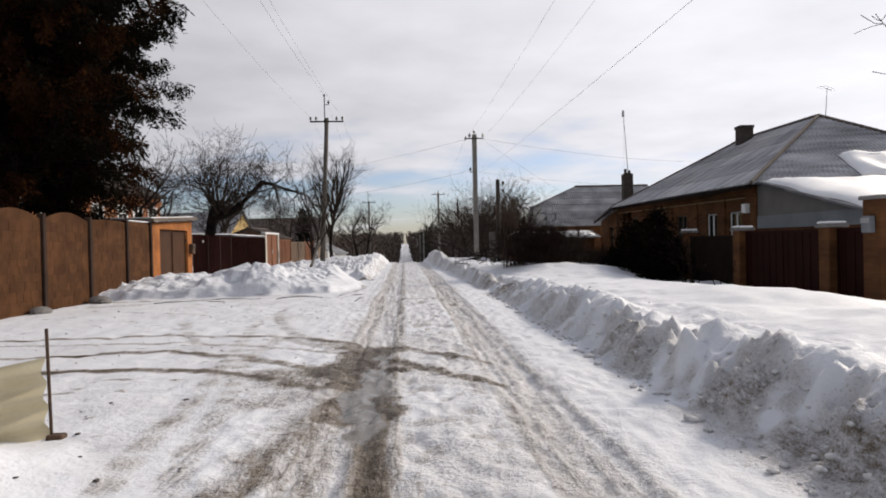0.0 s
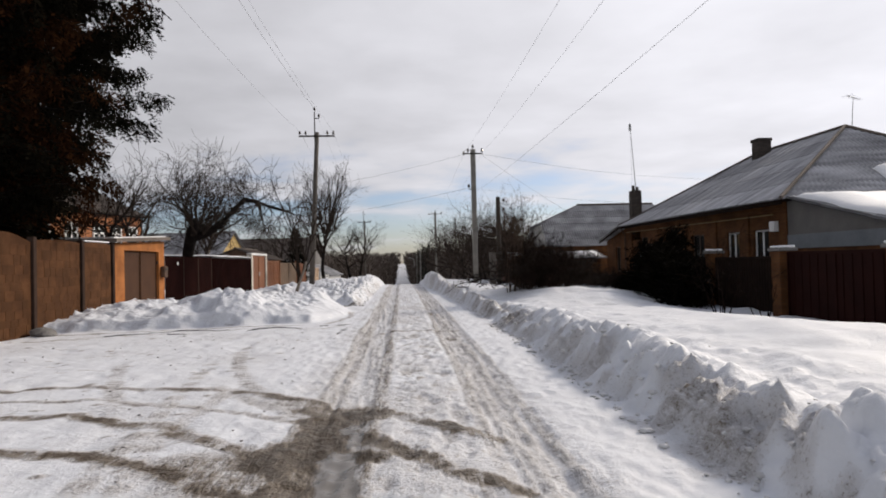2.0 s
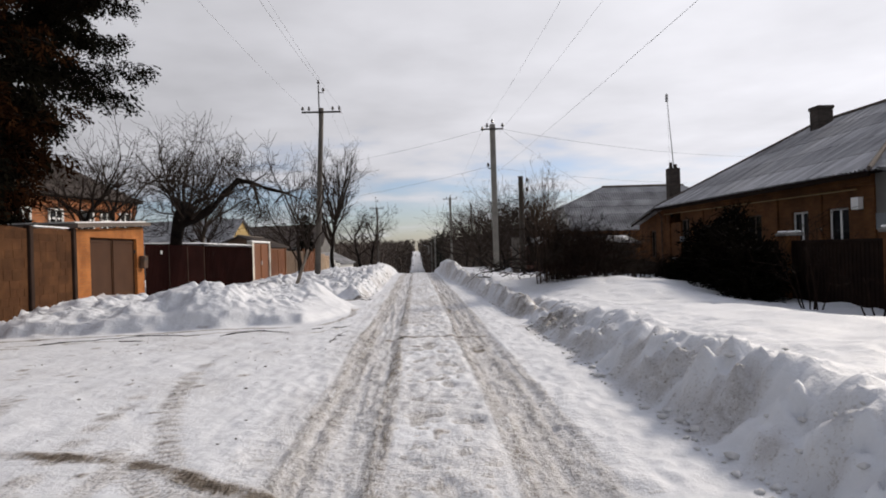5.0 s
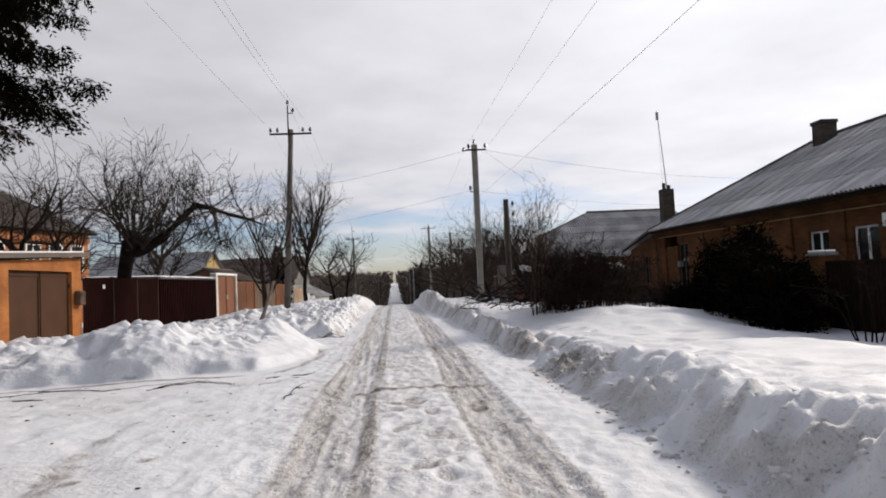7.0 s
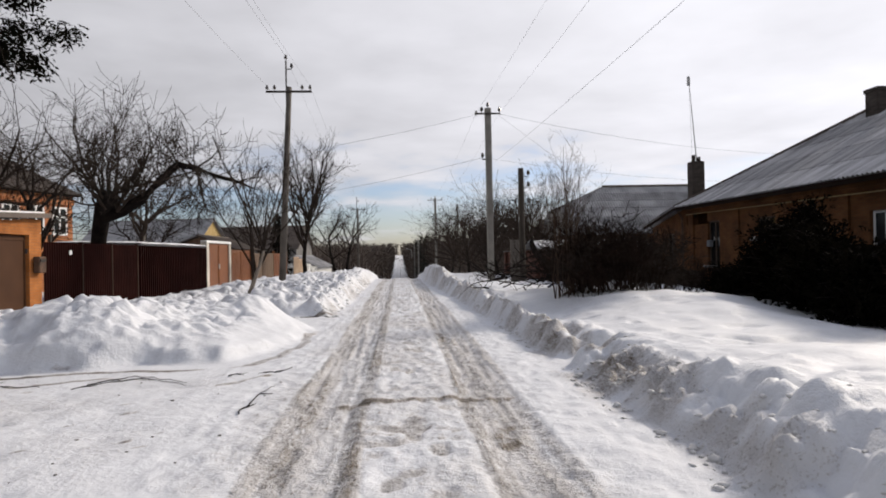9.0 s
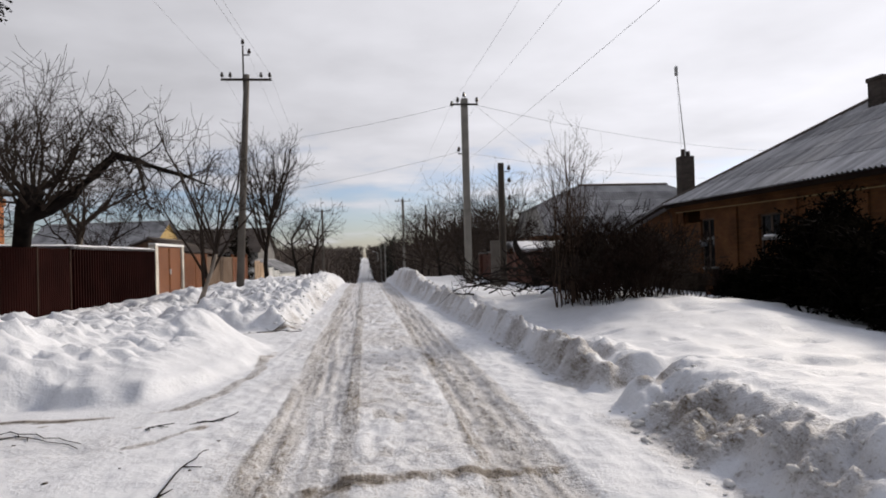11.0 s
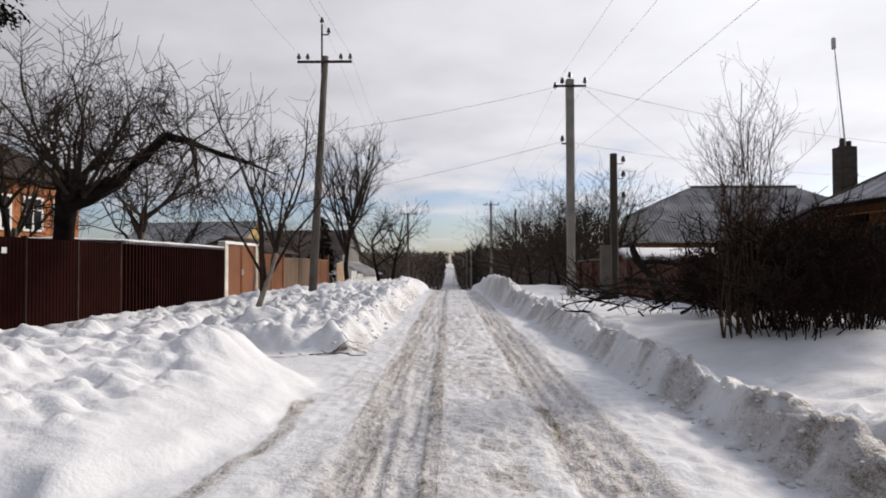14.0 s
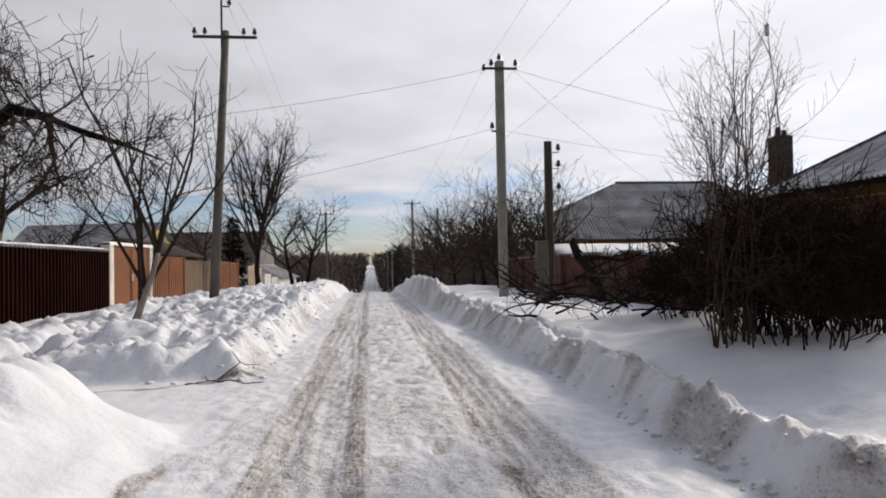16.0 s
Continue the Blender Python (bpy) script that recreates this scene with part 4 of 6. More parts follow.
def roof_aerial(at, top, label, lean=(0, 0), elements=5, length=0.5):
    ob = thing("roof_aerial", label, "aerial", at)
    part("mast", tube(bmesh.new(), (0, 0, 0), (lean[0], lean[1], top), 0.022, 0.014, 6), ALU, ob)
    d = Vector((0.9, 0.35, -0.12)).normalized()
    c = Vector((lean[0], lean[1], top - 0.05))
    part("boom", tube(bmesh.new(), c - d * 0.45, c + d * 0.45, 0.012, 0.012, 5), ALU, ob)
    for k in range(elements):
        q = c + d * (-0.4 + 0.8 * k / (elements - 1))
        s = Vector((-d.y, d.x, 0)).normalized() * (length * (1 - 0.1 * k) / 2)
        part("element", tube(bmesh.new(), q - s, q + s, 0.006, 0.006, 4), ALU, ob)
    return ob


roof_aerial((19.3, 28.9, 6.3), 1.9, "thin television aerial on the roof ridge", (0.15, 0.0))
mast = thing("antenna_mast", "long thin leaning antenna mast on the brick stack", "aerial", (13.6, 38.95, 5.2))
part("mast", tube(bmesh.new(), (0, 0, 0), (-0.05, 0.55, 4.2), 0.03, 0.014, 6), ALU, mast)
part("coil", boxes((-0.13, -0.01, 0.45, 0.57, 3.75, 4.15), bevel=0.02), ALU, mast)
part("stay", tube(bmesh.new(), (-0.05, 0.52, 4.0), (-0.3, -0.2, 0.1), 0.004, 0.004, 4), WIRE, mast)


# ---- front garden fence and gates ----
def brick_post(x, y, top, w=0.38, snow=True):
    ob = thing("brick_gatepost", "ochre brick gatepost with a snowy cap", "gatepost", (x, y, 0), group="brick posts of the garden fence")
    part("shaft", boxes((-w / 2, w / 2, -w / 2, w / 2, -0.4, top - 0.08), bevel=0.012), OLD_BRICK, ob)
    part("cap", boxes((-w / 2 - 0.06, w / 2 + 0.06, -w / 2 - 0.06, w / 2 + 0.06, top - 0.08, top), bevel=0.02), GREY_PLASTER, ob)
    if snow:
        part("snow", boxes((-w / 2 - 0.03, w / 2 + 0.03, -w / 2 - 0.03, w / 2 + 0.03, top + 0.002, top + 0.06), bevel=0.028), SNOW, ob)
    return ob


for px, py, pt in ((9.6, 18.1, 1.72), (9.6, 14.2, 1.72), (10.1, 22.7, 1.72), (10.65, 28.7, 1.78)):
    brick_post(px, py, pt)
brick_post(10.8, 32.2, 0.95, 0.25, False)
brick_post(9.6, 12.6, 2.25, 0.5, False)


def sheet_gate(a, b, z0, z1, mat, label, name="gate_leaf", ribs=0.25, category="gate", group=""):
    """A sheet-metal leaf between two points, with raised ribs, rails and a frame."""
    a, b = Vector((*a, 0)), Vector((*b, 0))
    n = (b - a).length
    ob = thing(name, label, category, (a.x, a.y, 0), math.degrees(math.atan2(b.y - a.y, b.x - a.x)), group)
    part("sheet", boxes((0.02, n - 0.02, -0.012, 0.012, z0, z1)), mat, ob)
    part("frame", boxes((0.0, 0.05, -0.035, 0.035, z0 - 0.02, z1 + 0.02), (n - 0.05, n, -0.035, 0.035, z0 - 0.02, z1 + 0.02), (0.05, n - 0.05, -0.035, 0.035, z1 - 0.04, z1 + 0.02)), mat, ob)
    k = ribs
    while k < n - 0.1:
        part("rib", boxes((k - 0.02, k + 0.02, -0.028, 0.028, z0 + 0.02, z1 - 0.06)), mat, ob)
        k += ribs
    return ob


for y0, y1 in ((14.4, 16.15), (16.15, 17.9), (12.85, 14.0)):
    sheet_gate((9.62, y0), (9.62, y1), -0.15, 1.6, GATE_RED, "dark red sheet-metal gate between brick posts", ribs=0.3, group="red gates")
# bays past y 32 are added: dark boards covering the house's bright foot
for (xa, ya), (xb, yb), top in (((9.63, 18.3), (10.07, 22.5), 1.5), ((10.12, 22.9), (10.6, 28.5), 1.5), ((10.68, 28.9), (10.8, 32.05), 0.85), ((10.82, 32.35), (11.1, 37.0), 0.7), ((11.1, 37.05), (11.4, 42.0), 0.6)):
    sheet_gate((xa, ya), (xb, yb), -0.1, top, EAVE_WOOD, "dark board garden fence on brick posts, with added far bays", "garden_fence", 0.16, "fence", "garden fence bays")

letter = thing("mailbox", "small pale mailbox on the gatepost", "mailbox", (9.3, 12.6, 1.5))
part("body", boxes((-0.08, 0.05, -0.13, 0.13, 0, 0.34), bevel=0.02), GREY_PAINT, letter)
part("flap", boxes((-0.1, -0.08, -0.11, 0.11, 0.2, 0.3)), ALU, letter)

# ---- concrete fence with cast stones, brick garage and gates along the other side ----
LX = -9.0


def arch_panel(parent, y0, y1, z0, z1, rise, seed):
    n = 12
    prof = [(LX - 0.05, y0, z0), (LX - 0.05, y1, z0)] + [(LX - 0.05, y1 + (y0 - y1) * i / n, z1 + rise * math.sin(math.pi * i / n)) for i in range(n + 1)]
    pan = part("panel", prism(prof, (0.05, 0, 0)), STONE_FENCE, parent)
    rnd = random.Random(seed)
    z = z0 + 0.05
    while z < z1 - 0.1:
        h = min(rnd.uniform(0.17, 0.27), z1 - z)
        y = y0 + 0.04
        while y < y1 - 0.15:
            w = min(rnd.uniform(0.22, 0.5), y1 - 0.03 - y)
            b = bmesh.new()
            box(b, LX - 0.002, LX + rnd.uniform(0.003, 0.008), y + 0.004, y + w - 0.004, z + 0.004, z + h - 0.004, bevel=0.003)
            part("stone", b, STONE_FENCE, pan)
            y += w
        z += h
    return pan


cf = thing("concrete_fence", "brown cast-concrete fence with arched stone-pattern panels", "fence")
bays = [14.4, 16.8, 19.22, 21.68, 23.66]
for i, (a, b) in enumerate(zip(bays, bays[1:])):
    arch_panel(cf, a + 0.07, b - 0.07, -0.2, 2.30 if i < 2 else 2.36, 0.22 if i < 2 else 0.05, 40 + i)
for y in bays:
    part("post", boxes((LX - 0.1, LX + 0.07, y - 0.075, y + 0.075, -0.3, 2.44), bevel=0.015), STONE_POST, cf)
part("snow", boxes((LX - 0.09, LX + 0.01, 21.9, 23.5, 2.415, 2.46), bevel=0.018), SNOW, cf)

garage = thing("brick_garage", "orange brick gatehouse with a flat roof and dark metal doors", "garage")
part("wall", boxes((-9.25, -9.0, 23.78, 24.58, -0.3, 2.42)), ORANGE_BRICK, garage)
part("wall", boxes((-9.25, -9.0, 27.65, 28.2, -0.3, 2.62)), ORANGE_BRICK, garage)
part("lintel", prism([(-9.25, 24.58, 2.22), (-9.25, 27.65, 2.22), (-9.25, 27.65, 2.6), (-9.25, 24.58, 2.44)], (0.25, 0, 0)), ORANGE_BRICK, garage)
part("wall", boxes((-14.5, -9.25, 23.78, 24.0, -0.3, 2.42)), ORANGE_BRICK, garage)
part("wall", boxes((-14.5, -9.25, 27.98, 28.2, -0.3, 2.6)), ORANGE_BRICK, garage)
part("wall", boxes((-14.7, -14.5, 23.78, 28.2, -0.3, 2.42)), ORANGE_BRICK, garage)
part("roof", prism([(-14.9, 23.6, 2.45), (-14.9, 28.4, 2.68), (-14.9, 28.4, 2.80), (-14.9, 23.6, 2.57)], (6.08, 0, 0)), SLATE_DARK, garage)
part("snow", prism([(-14.85, 23.7, 2.585), (-14.85, 28.3, 2.80), (-14.85, 28.3, 2.84), (-14.85, 23.7, 2.62)], (5.9, 0, 0)), SNOW, garage)
for a, b in ((24.6, 26.1), (26.12, 27.63)):
    leaf = part("door", boxes((-9.14, -9.1, a, b, 0.05, 2.2)), GARAGE_SHEET, garage, "dark brown sheet-metal door leaf")
    part("rail", boxes((-9.1, -9.075, a + 0.03, b - 0.03, 0.2, 0.25), (-9.1, -9.075, a + 0.03, b - 0.03, 2.08, 2.13), (-9.1, -9.075, a + 0.02, a + 0.06, 0.05, 2.2), (-9.1, -9.075, b - 0.06, b - 0.02, 0.05, 2.2)), GARAGE_SHEET, leaf)
    part("hinge", boxes((-9.08, -9.04, (a if a < 25 else b) - 0.03, (a if a < 25 else b) + 0.03, 1.75, 1.87)), IRON, leaf)
mb = thing("mailbox", "dark metal mailbox on the brick gate pier", "mailbox", (-8.99, 27.95, 1.25))
part("body", boxes((0, 0.16, -0.16, 0.16, 0, 0.42), bevel=0.02), RUST, mb)
part("flap", boxes((0.16, 0.175, -0.13, 0.13, 0.28, 0.36)), IRON, mb)


def ribbed(a, b, z0, z1, pitch, depth, x=LX):
    """Trapezoid-ribbed sheet along y, as a thin solid."""
    n = int((b - a) / pitch)
    prof = []
    for k in range(n):
        y = a + (b - a) * k / n
        w = (b - a) / n
        prof += [(x, y), (x, y + w * 0.5), (x + depth, y + w * 0.58), (x + depth, y + w * 0.92)]
    prof.append((x, b))
    v, f = [], []
    for (px, py) in prof:
        v += [(px, py, z0), (px, py, z1), (px - 0.006, py, z0), (px - 0.006, py, z1)]
    for k in range(len(prof) - 1):
        i = 4 * k
        f += [(i, i + 4, i + 5, i + 1), (i + 2, i + 3, i + 7, i + 6), (i + 1, i + 5, i + 7, i + 3), (i, i + 2, i + 6, i + 4)]
    return (v, f)


sf = thing("sheet_fence", "dark brown profiled sheet-metal fence on steel posts", "fence")
for a, b in ((28.3, 30.35), (30.4, 32.3), (32.35, 34.35)):
    part("sheet", ribbed(a, b, -0.15, 2.06, 0.12, 0.012), SHEET_DARK, sf)
for y in (30.37, 32.33, 34.38):
    part("post", boxes((LX - 0.08, LX + 0.03, y - 0.03, y + 0.03, -0.3, 2.1)), STONE_POST, sf)
part("notice", boxes((LX + 0.016, LX + 0.024, 29.6, 29.75, 1.72, 1.84)), PVC, sf, "small white plate")

rf = thing("ribbed_fence", "dark brown deep-ribbed metal shed wall facing the street", "fence")
part("sheet", ribbed(34.45, 42.5, -0.1, 2.05, 0.2, 0.06), SHEET_DARK, rf)
part("rail", boxes((LX - 0.06, LX - 0.01, 34.45, 42.5, 1.9, 1.96), (LX - 0.06, LX - 0.01, 34.45, 42.5, 0.2, 0.26)), IRON, rf)
shed = thing("shed_roof", "low wavy-sheet lean-to roof covered with snow", "shed")
slope("sheet_course", shed, SLATE, (LX + 0.12, 34.4, 2.08), (LX + 0.12, 42.4, 2.08), (-3.2, 0, 0.10), courses=2, pitch=0.2, depth=0.035)
part("snow", snow_slab(-12.1, LX + 0.14, 34.45, 42.35, lambda x, y: 2.1 + (LX + 0.12 - x) * 0.031, 0.07, 4.0, 40), SNOW, shed, smooth=True)
part("post", boxes((-12.1, -12.0, 34.5, 34.6, -0.2, 2.5)), POLE_WOOD, shed)
part("post", boxes((-12.1, -12.0, 42.2, 42.3, -0.2, 2.5)), POLE_WOOD, shed)

gate = thing("framed_gate", "brown metal gate in a white brick frame", "gate")
part("pier", boxes((-9.25, -8.95, 42.6, 42.98, -0.3, 2.38), bevel=0.012), WHITE_BRICK, gate)
part("pier", boxes((-9.25, -8.95, 46.75, 47.1, -0.3, 2.38), bevel=0.012), WHITE_BRICK, gate)
part("lintel", boxes((-9.25, -8.94, 42.6, 47.1, 2.3, 2.42), bevel=0.012), PVC, gate)
for a, b in ((43.0, 44.85), (44.87, 46.73)):
    d = part("door", boxes((-9.08, -9.03, a, b, -0.05, 2.28), bevel=0.008), SHEET_BROWN, gate)
    part("rib", boxes((-9.03, -9.01, a + 0.05, b - 0.05, 1.1, 1.16), (-9.03, -9.01, a + 0.05, a + 0.1, 0, 2.2), (-9.03, -9.01, b - 0.1, b - 0.05, 0, 2.2)), SHEET_BROWN, d)
part("lock", boxes((-9.0, -8.96, 44.75, 44.95, 1.0, 1.25), bevel=0.01), ALU, gate)

for a, b, top, mat, label in (
    (47.2, 49.4, 1.95, SHEET_BROWN, "brown painted sheet gate leaf"), (49.45, 51.6, 1.95, SHEET_BROWN, "brown painted sheet gate leaf"),
    (51.9, 55.4, 1.8, SHEET_DULL, "dull brown board fence bay"), (55.5, 59.2, 1.8, SHEET_DULL, "dull brown board fence bay"),
    (59.4, 61.9, 1.8, SHEET_BROWN, "brown painted sheet fence bay"), (62.0, 64.6, 1.75, SHEET_BROWN, "brown painted sheet fence bay"),
    (68.5, 71.2, 1.7, BEIGE, "beige board fence bay"), (71.3, 74.4, 1.7, BEIGE, "beige board fence bay"),
    (76.0, 79.5, 1.5, PALE_GREY, "pale grey sheet fence bay"), (79.7, 84.0, 1.4, PALE_GREY, "pale grey sheet fence bay")):
    zb = float(lay(np.array([(a + b) / 2]))[0])
    sheet_gate((LX, a), (LX, b), zb - 0.1, zb + top + (-zb if a < 66 else 0.55), mat, label, "fence_bay", 0.3, "fence", "fence bays farther along the street")
for y in (47.15, 51.75, 59.3, 64.7):
    p = thing("fence_post", "brown square steel fence post", "post", (LX, y, 0), group="fence posts along the street")
    part("shaft", boxes((-0.07, 0.07, -0.07, 0.07, -0.9, 2.02), bevel=0.01), SHEET_BROWN, p)

# ---- houses behind the fences ----


def gabled_house(name, label, at, turn, w, d, wall_z, ridge_z, wall_mat, roof_mat, clip=0.0, gable_mat=None, windows=(), hipped=False, base=-1.0, over=0.35):
    """w along its x (ridge), d along its y."""
    ob = thing(name, label, "house", at, turn)
    part("wall", boxes((-w / 2, w / 2, -d / 2, d / 2, base, wall_z)), wall_mat, ob)
    run, rise = d / 2 + over, ridge_z - wall_z
    cut = run * 0.9 if hipped else 0.0
    ex = w / 2 + over
    slope("sheet_course", ob, roof_mat, (-ex, -run, wall_z), (ex, -run, wall_z), (0, run, rise), cut, cut)
    slope("sheet_course", ob, roof_mat, (ex, run, wall_z), (-ex, run, wall_z), (0, -run, rise), cut, cut)
    if hipped:
        slope("sheet_course", ob, roof_mat, (-ex, run, wall_z), (-ex, -run, wall_z), (cut, 0, rise), run, run)
        slope("sheet_course", ob, roof_mat, (ex, -run, wall_z), (ex, run, wall_z), (-cut, 0, rise), run, run)
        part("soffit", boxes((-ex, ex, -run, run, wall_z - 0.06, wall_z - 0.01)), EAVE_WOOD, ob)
    else:
        for s in (-1, 1):
            part("gable", prism([(s * w / 2, -d / 2, wall_z), (s * w / 2, d / 2, wall_z), (s * w / 2, 0, ridge_z - 0.08)], (-s * 0.15, 0, 0)), gable_mat or wall_mat, ob)
        part("ridge_cap", tube(bmesh.new(), (-ex, 0, ridge_z + 0.04), (ex, 0, ridge_z + 0.04), 0.08, 0.08, 6), roof_mat, ob)
    for x0, x1, z0, z1 in windows:
        y = -d / 2
        wd = part("window", boxes((x0, x1, y - 0.02, y - 0.01, z0, z1)), DARK_ROOM, ob)
        t = 0.09
        part("frame", boxes((x0 - t, x0, y - 0.07, y - 0.002, z0 - t, z1 + t), (x1, x1 + t, y - 0.07, y - 0.002, z0 - t, z1 + t), (x0, x1, y - 0.07, y - 0.002, z1, z1 + t), (x0, x1, y - 0.07, y - 0.002, z0 - t, z0), ((x0 + x1) / 2 - 0.04, (x0 + x1) / 2 + 0.04, y - 0.06, y - 0.015, z0, z1), (x0, x1, y - 0.06, y - 0.015, z0 + (z1 - z0) * 0.62, z0 + (z1 - z0) * 0.7)), PVC, wd)
        part("pane", boxes((x0, x1, y - 0.04, y - 0.032, z0, z1)), GLASS, wd)
    return ob


bh = gabled_house("brick_house", "tall red-orange brick house with white windows and brown hipped roof", (-22.8, 40.1, 0), 75.1, 14, 9, 4.95, 8.3, RED_BRICK, SLATE_DARK, hipped=True, base=-0.5,
    windows=tuple((x, x + 0.78, 2.95, 4.2) for x in (-5.0, -3.2, -1.4, 0.6, 2.75, 4.22, 5.7)))
part("cornice", boxes((-7.06, 7.06, -4.6, -4.5, 4.4, 4.75), bevel=0.02), RED_BRICK, bh)
for k in range(40):
    part("dentil", boxes((-6.9 + k * 0.35, -6.75 + k * 0.35, -4.66, -4.6, 4.42, 4.6)), RED_BRICK, bh)
gabled_house("gable_house", "low house with a yellow board gable and grey roof", (-30.0, 94.0, -2.2), -12, 15, 8, 5.2, 8.6, GREY_PLASTER, SLATE, gable_mat=YELLOW_BOARD)
gabled_house("barn", "long low house with a grey wavy-sheet roof", (-17.5, 97.0, -2.4), -8, 11, 7, 4.9, 7.9, GREY_PLASTER, SLATE_DARK)
gabled_house("shed", "small dark shed roof behind the fence", (-12.6, 57.0, 0), 90, 7, 4, 2.1, 3.0, SHEET_DULL, SLATE_DARK)
gabled_house("low_house", "pale small house half hidden by banks", (-11.5, 92.0, -2.0), 85, 9, 5, 2.2, 3.6, PALE_GREY, SLATE)


def half_hip_house():
    ob = thing("half_hip_house", "house with grey half-hipped wavy-sheet roof and pale gable", "house", (0, 0, 0))
    x0, x1, y0, y1, ym = 12.0, 25.5, 54.0, 62.6, 58.3
    part("wall", boxes((x0, x1, y0, y1, -1.0, 2.7)), OLD_BRICK, ob)
    part("gable", prism([(x0, y0, 2.7), (x0, y1, 2.7), (x0, ym + 1.9, 4.6), (x0, ym - 1.9, 4.6)], (0.2, 0, 0)), PALE_GREY, ob, "pale grey boarded gable")
    run, rise = ym - y0 + 0.4, 6.25 - 2.6
    slope("sheet_course", ob, SLATE, (x0 - 0.3, y0 - 0.4, 2.6), (x1, y0 - 0.4, 2.6), (0, run * 0.53, rise * 0.53), courses=3)
    a = Vector((x0 - 0.3, y0 - 0.4 + run * 0.53, 2.6 + rise * 0.53))
    slope("sheet_course", ob, SLATE, a, (x1, a.y, a.z), (0, run * 0.47, rise * 0.47), cut0=3.7, cut1=3.4, courses=3)
    slope("sheet_course", ob, SLATE, (x0 - 0.3, y1 + 0.4, 2.6), (x1, y1 + 0.4, 2.6), (0, -run * 0.53, rise * 0.53), courses=3)
    b = Vector((x0 - 0.3, y1 + 0.4 - run * 0.53, a.z))
    slope("sheet_course", ob, SLATE, b, (x1, b.y, b.z), (0, -run * 0.47, rise * 0.47), cut0=3.7, cut1=3.4, courses=3)
    slope("sheet_course", ob, SLATE, (a.x, a.y, a.z), (b.x, b.y, b.z), (3.7, 0, rise * 0.47), cut0=ym - a.y, cut1=b.y - ym, courses=2)
    part("ridge_cap", tube(bmesh.new(), (x0 + 3.4, ym, 6.3), (x1 - 3.4, ym, 6.3), 0.09, 0.09, 6), SLATE_DARK, ob)
    return ob


half_hip_house()
roof_aerial((9.6, 50.5, 0.0), 6.3, "thin television aerial on a tall mast", (-0.25, 0.0), 6, 1.2)
low = gabled_house("low_shed", "low brick shed under a snow-covered roof", (9.9, 44.2, 0), 0, 5.2, 3.4, 1.6, 2.0, OLD_BRICK, SLATE, base=-0.3)
part("snow", snow_slab(-2.8, 2.8, -1.9, 0, lambda x, y: 2.03 - abs(y) * 0.2, 0.1, 6.0), SNOW, low, smooth=True)

# red fence farther along this side
for i in range(7):
    y = 32.6 + i * 3.1
    zb = float(lay(np.array([y]))[0])
    p = thing("fence_pier", "weathered red brick fence pier", "post", (7.0, y, zb), group="piers of the red fence")
    part("shaft", boxes((-0.19, 0.19, -0.19, 0.19, -0.3, 1.62), bevel=0.012), FENCE_RED, p)
    part("cap", boxes((-0.24, 0.24, -0.24, 0.24, 1.62, 1.7), bevel=0.02), GREY_PLASTER, p)
    if i < 6:
        sheet_gate((7.0, y + 0.2), (7.0, y + 2.9), zb - 0.1, zb + 1.5, FENCE_RED, "weathered red-brown fence bay", "red_fence", 0.22, "fence", "bays of the red fence")


# ---- poles and wires ----
def insulator(parent, p, name="insulator"):
    b = bmesh.new()
    p = Vector(p)
    tube(b, p, p + Vector((0, 0, 0.1)), 0.012, 0.012, 6)
    for z0, z1, r0, r1 in ((0.08, 0.13, 0.075, 0.06), (0.13, 0.2, 0.08, 0.05), (0.2, 0.26, 0.05, 0.045)):
        tube(b, p + Vector((0, 0, z0)), p + Vector((0, 0, z1)), r0, r1, 10)
    return part(name, b, GLAZE, parent)


def cross_pole(x, y, z, tall, label, r=0.14, lean=(0, 0)):
    ob = thing("utility_pole", label, "utility pole", (x, y, z), group="street poles with crossarms")
    b = bmesh.new()
    top = Vector((lean[0], lean[1], tall))
    tube(b, (0, 0, -0.5), top, r, r * 0.72, 8)
    part("shaft", b, POLE_SHADED, ob, smooth=True)
    az = tall - 0.25
    part("crossarm", boxes((top.x - 1.05, top.x + 1.05, top.y - 0.16, top.y - 0.09, az - 0.04, az + 0.05)), IRON, ob)
    for dx in (-1.0, -0.66, 0.62, 0.98):
        insulator(ob, (top.x + dx, top.y - 0.125, az + 0.05))
    part("spike", boxes((top.x - 0.16, top.x - 0.1, top.y - 0.05, top.y + 0.01, tall - 0.7, tall + 1.25)), IRON, ob)
    part("bracket", boxes((top.x - 0.1, top.x + 0.14, top.y - 0.04, top.y, tall + 0.82, tall + 0.86)), IRON, ob)
    insulator(ob, (top.x - 0.13, top.y - 0.02, tall + 1.25))
    insulator(ob, (top.x + 0.13, top.y - 0.02, tall + 0.84))
    return ob


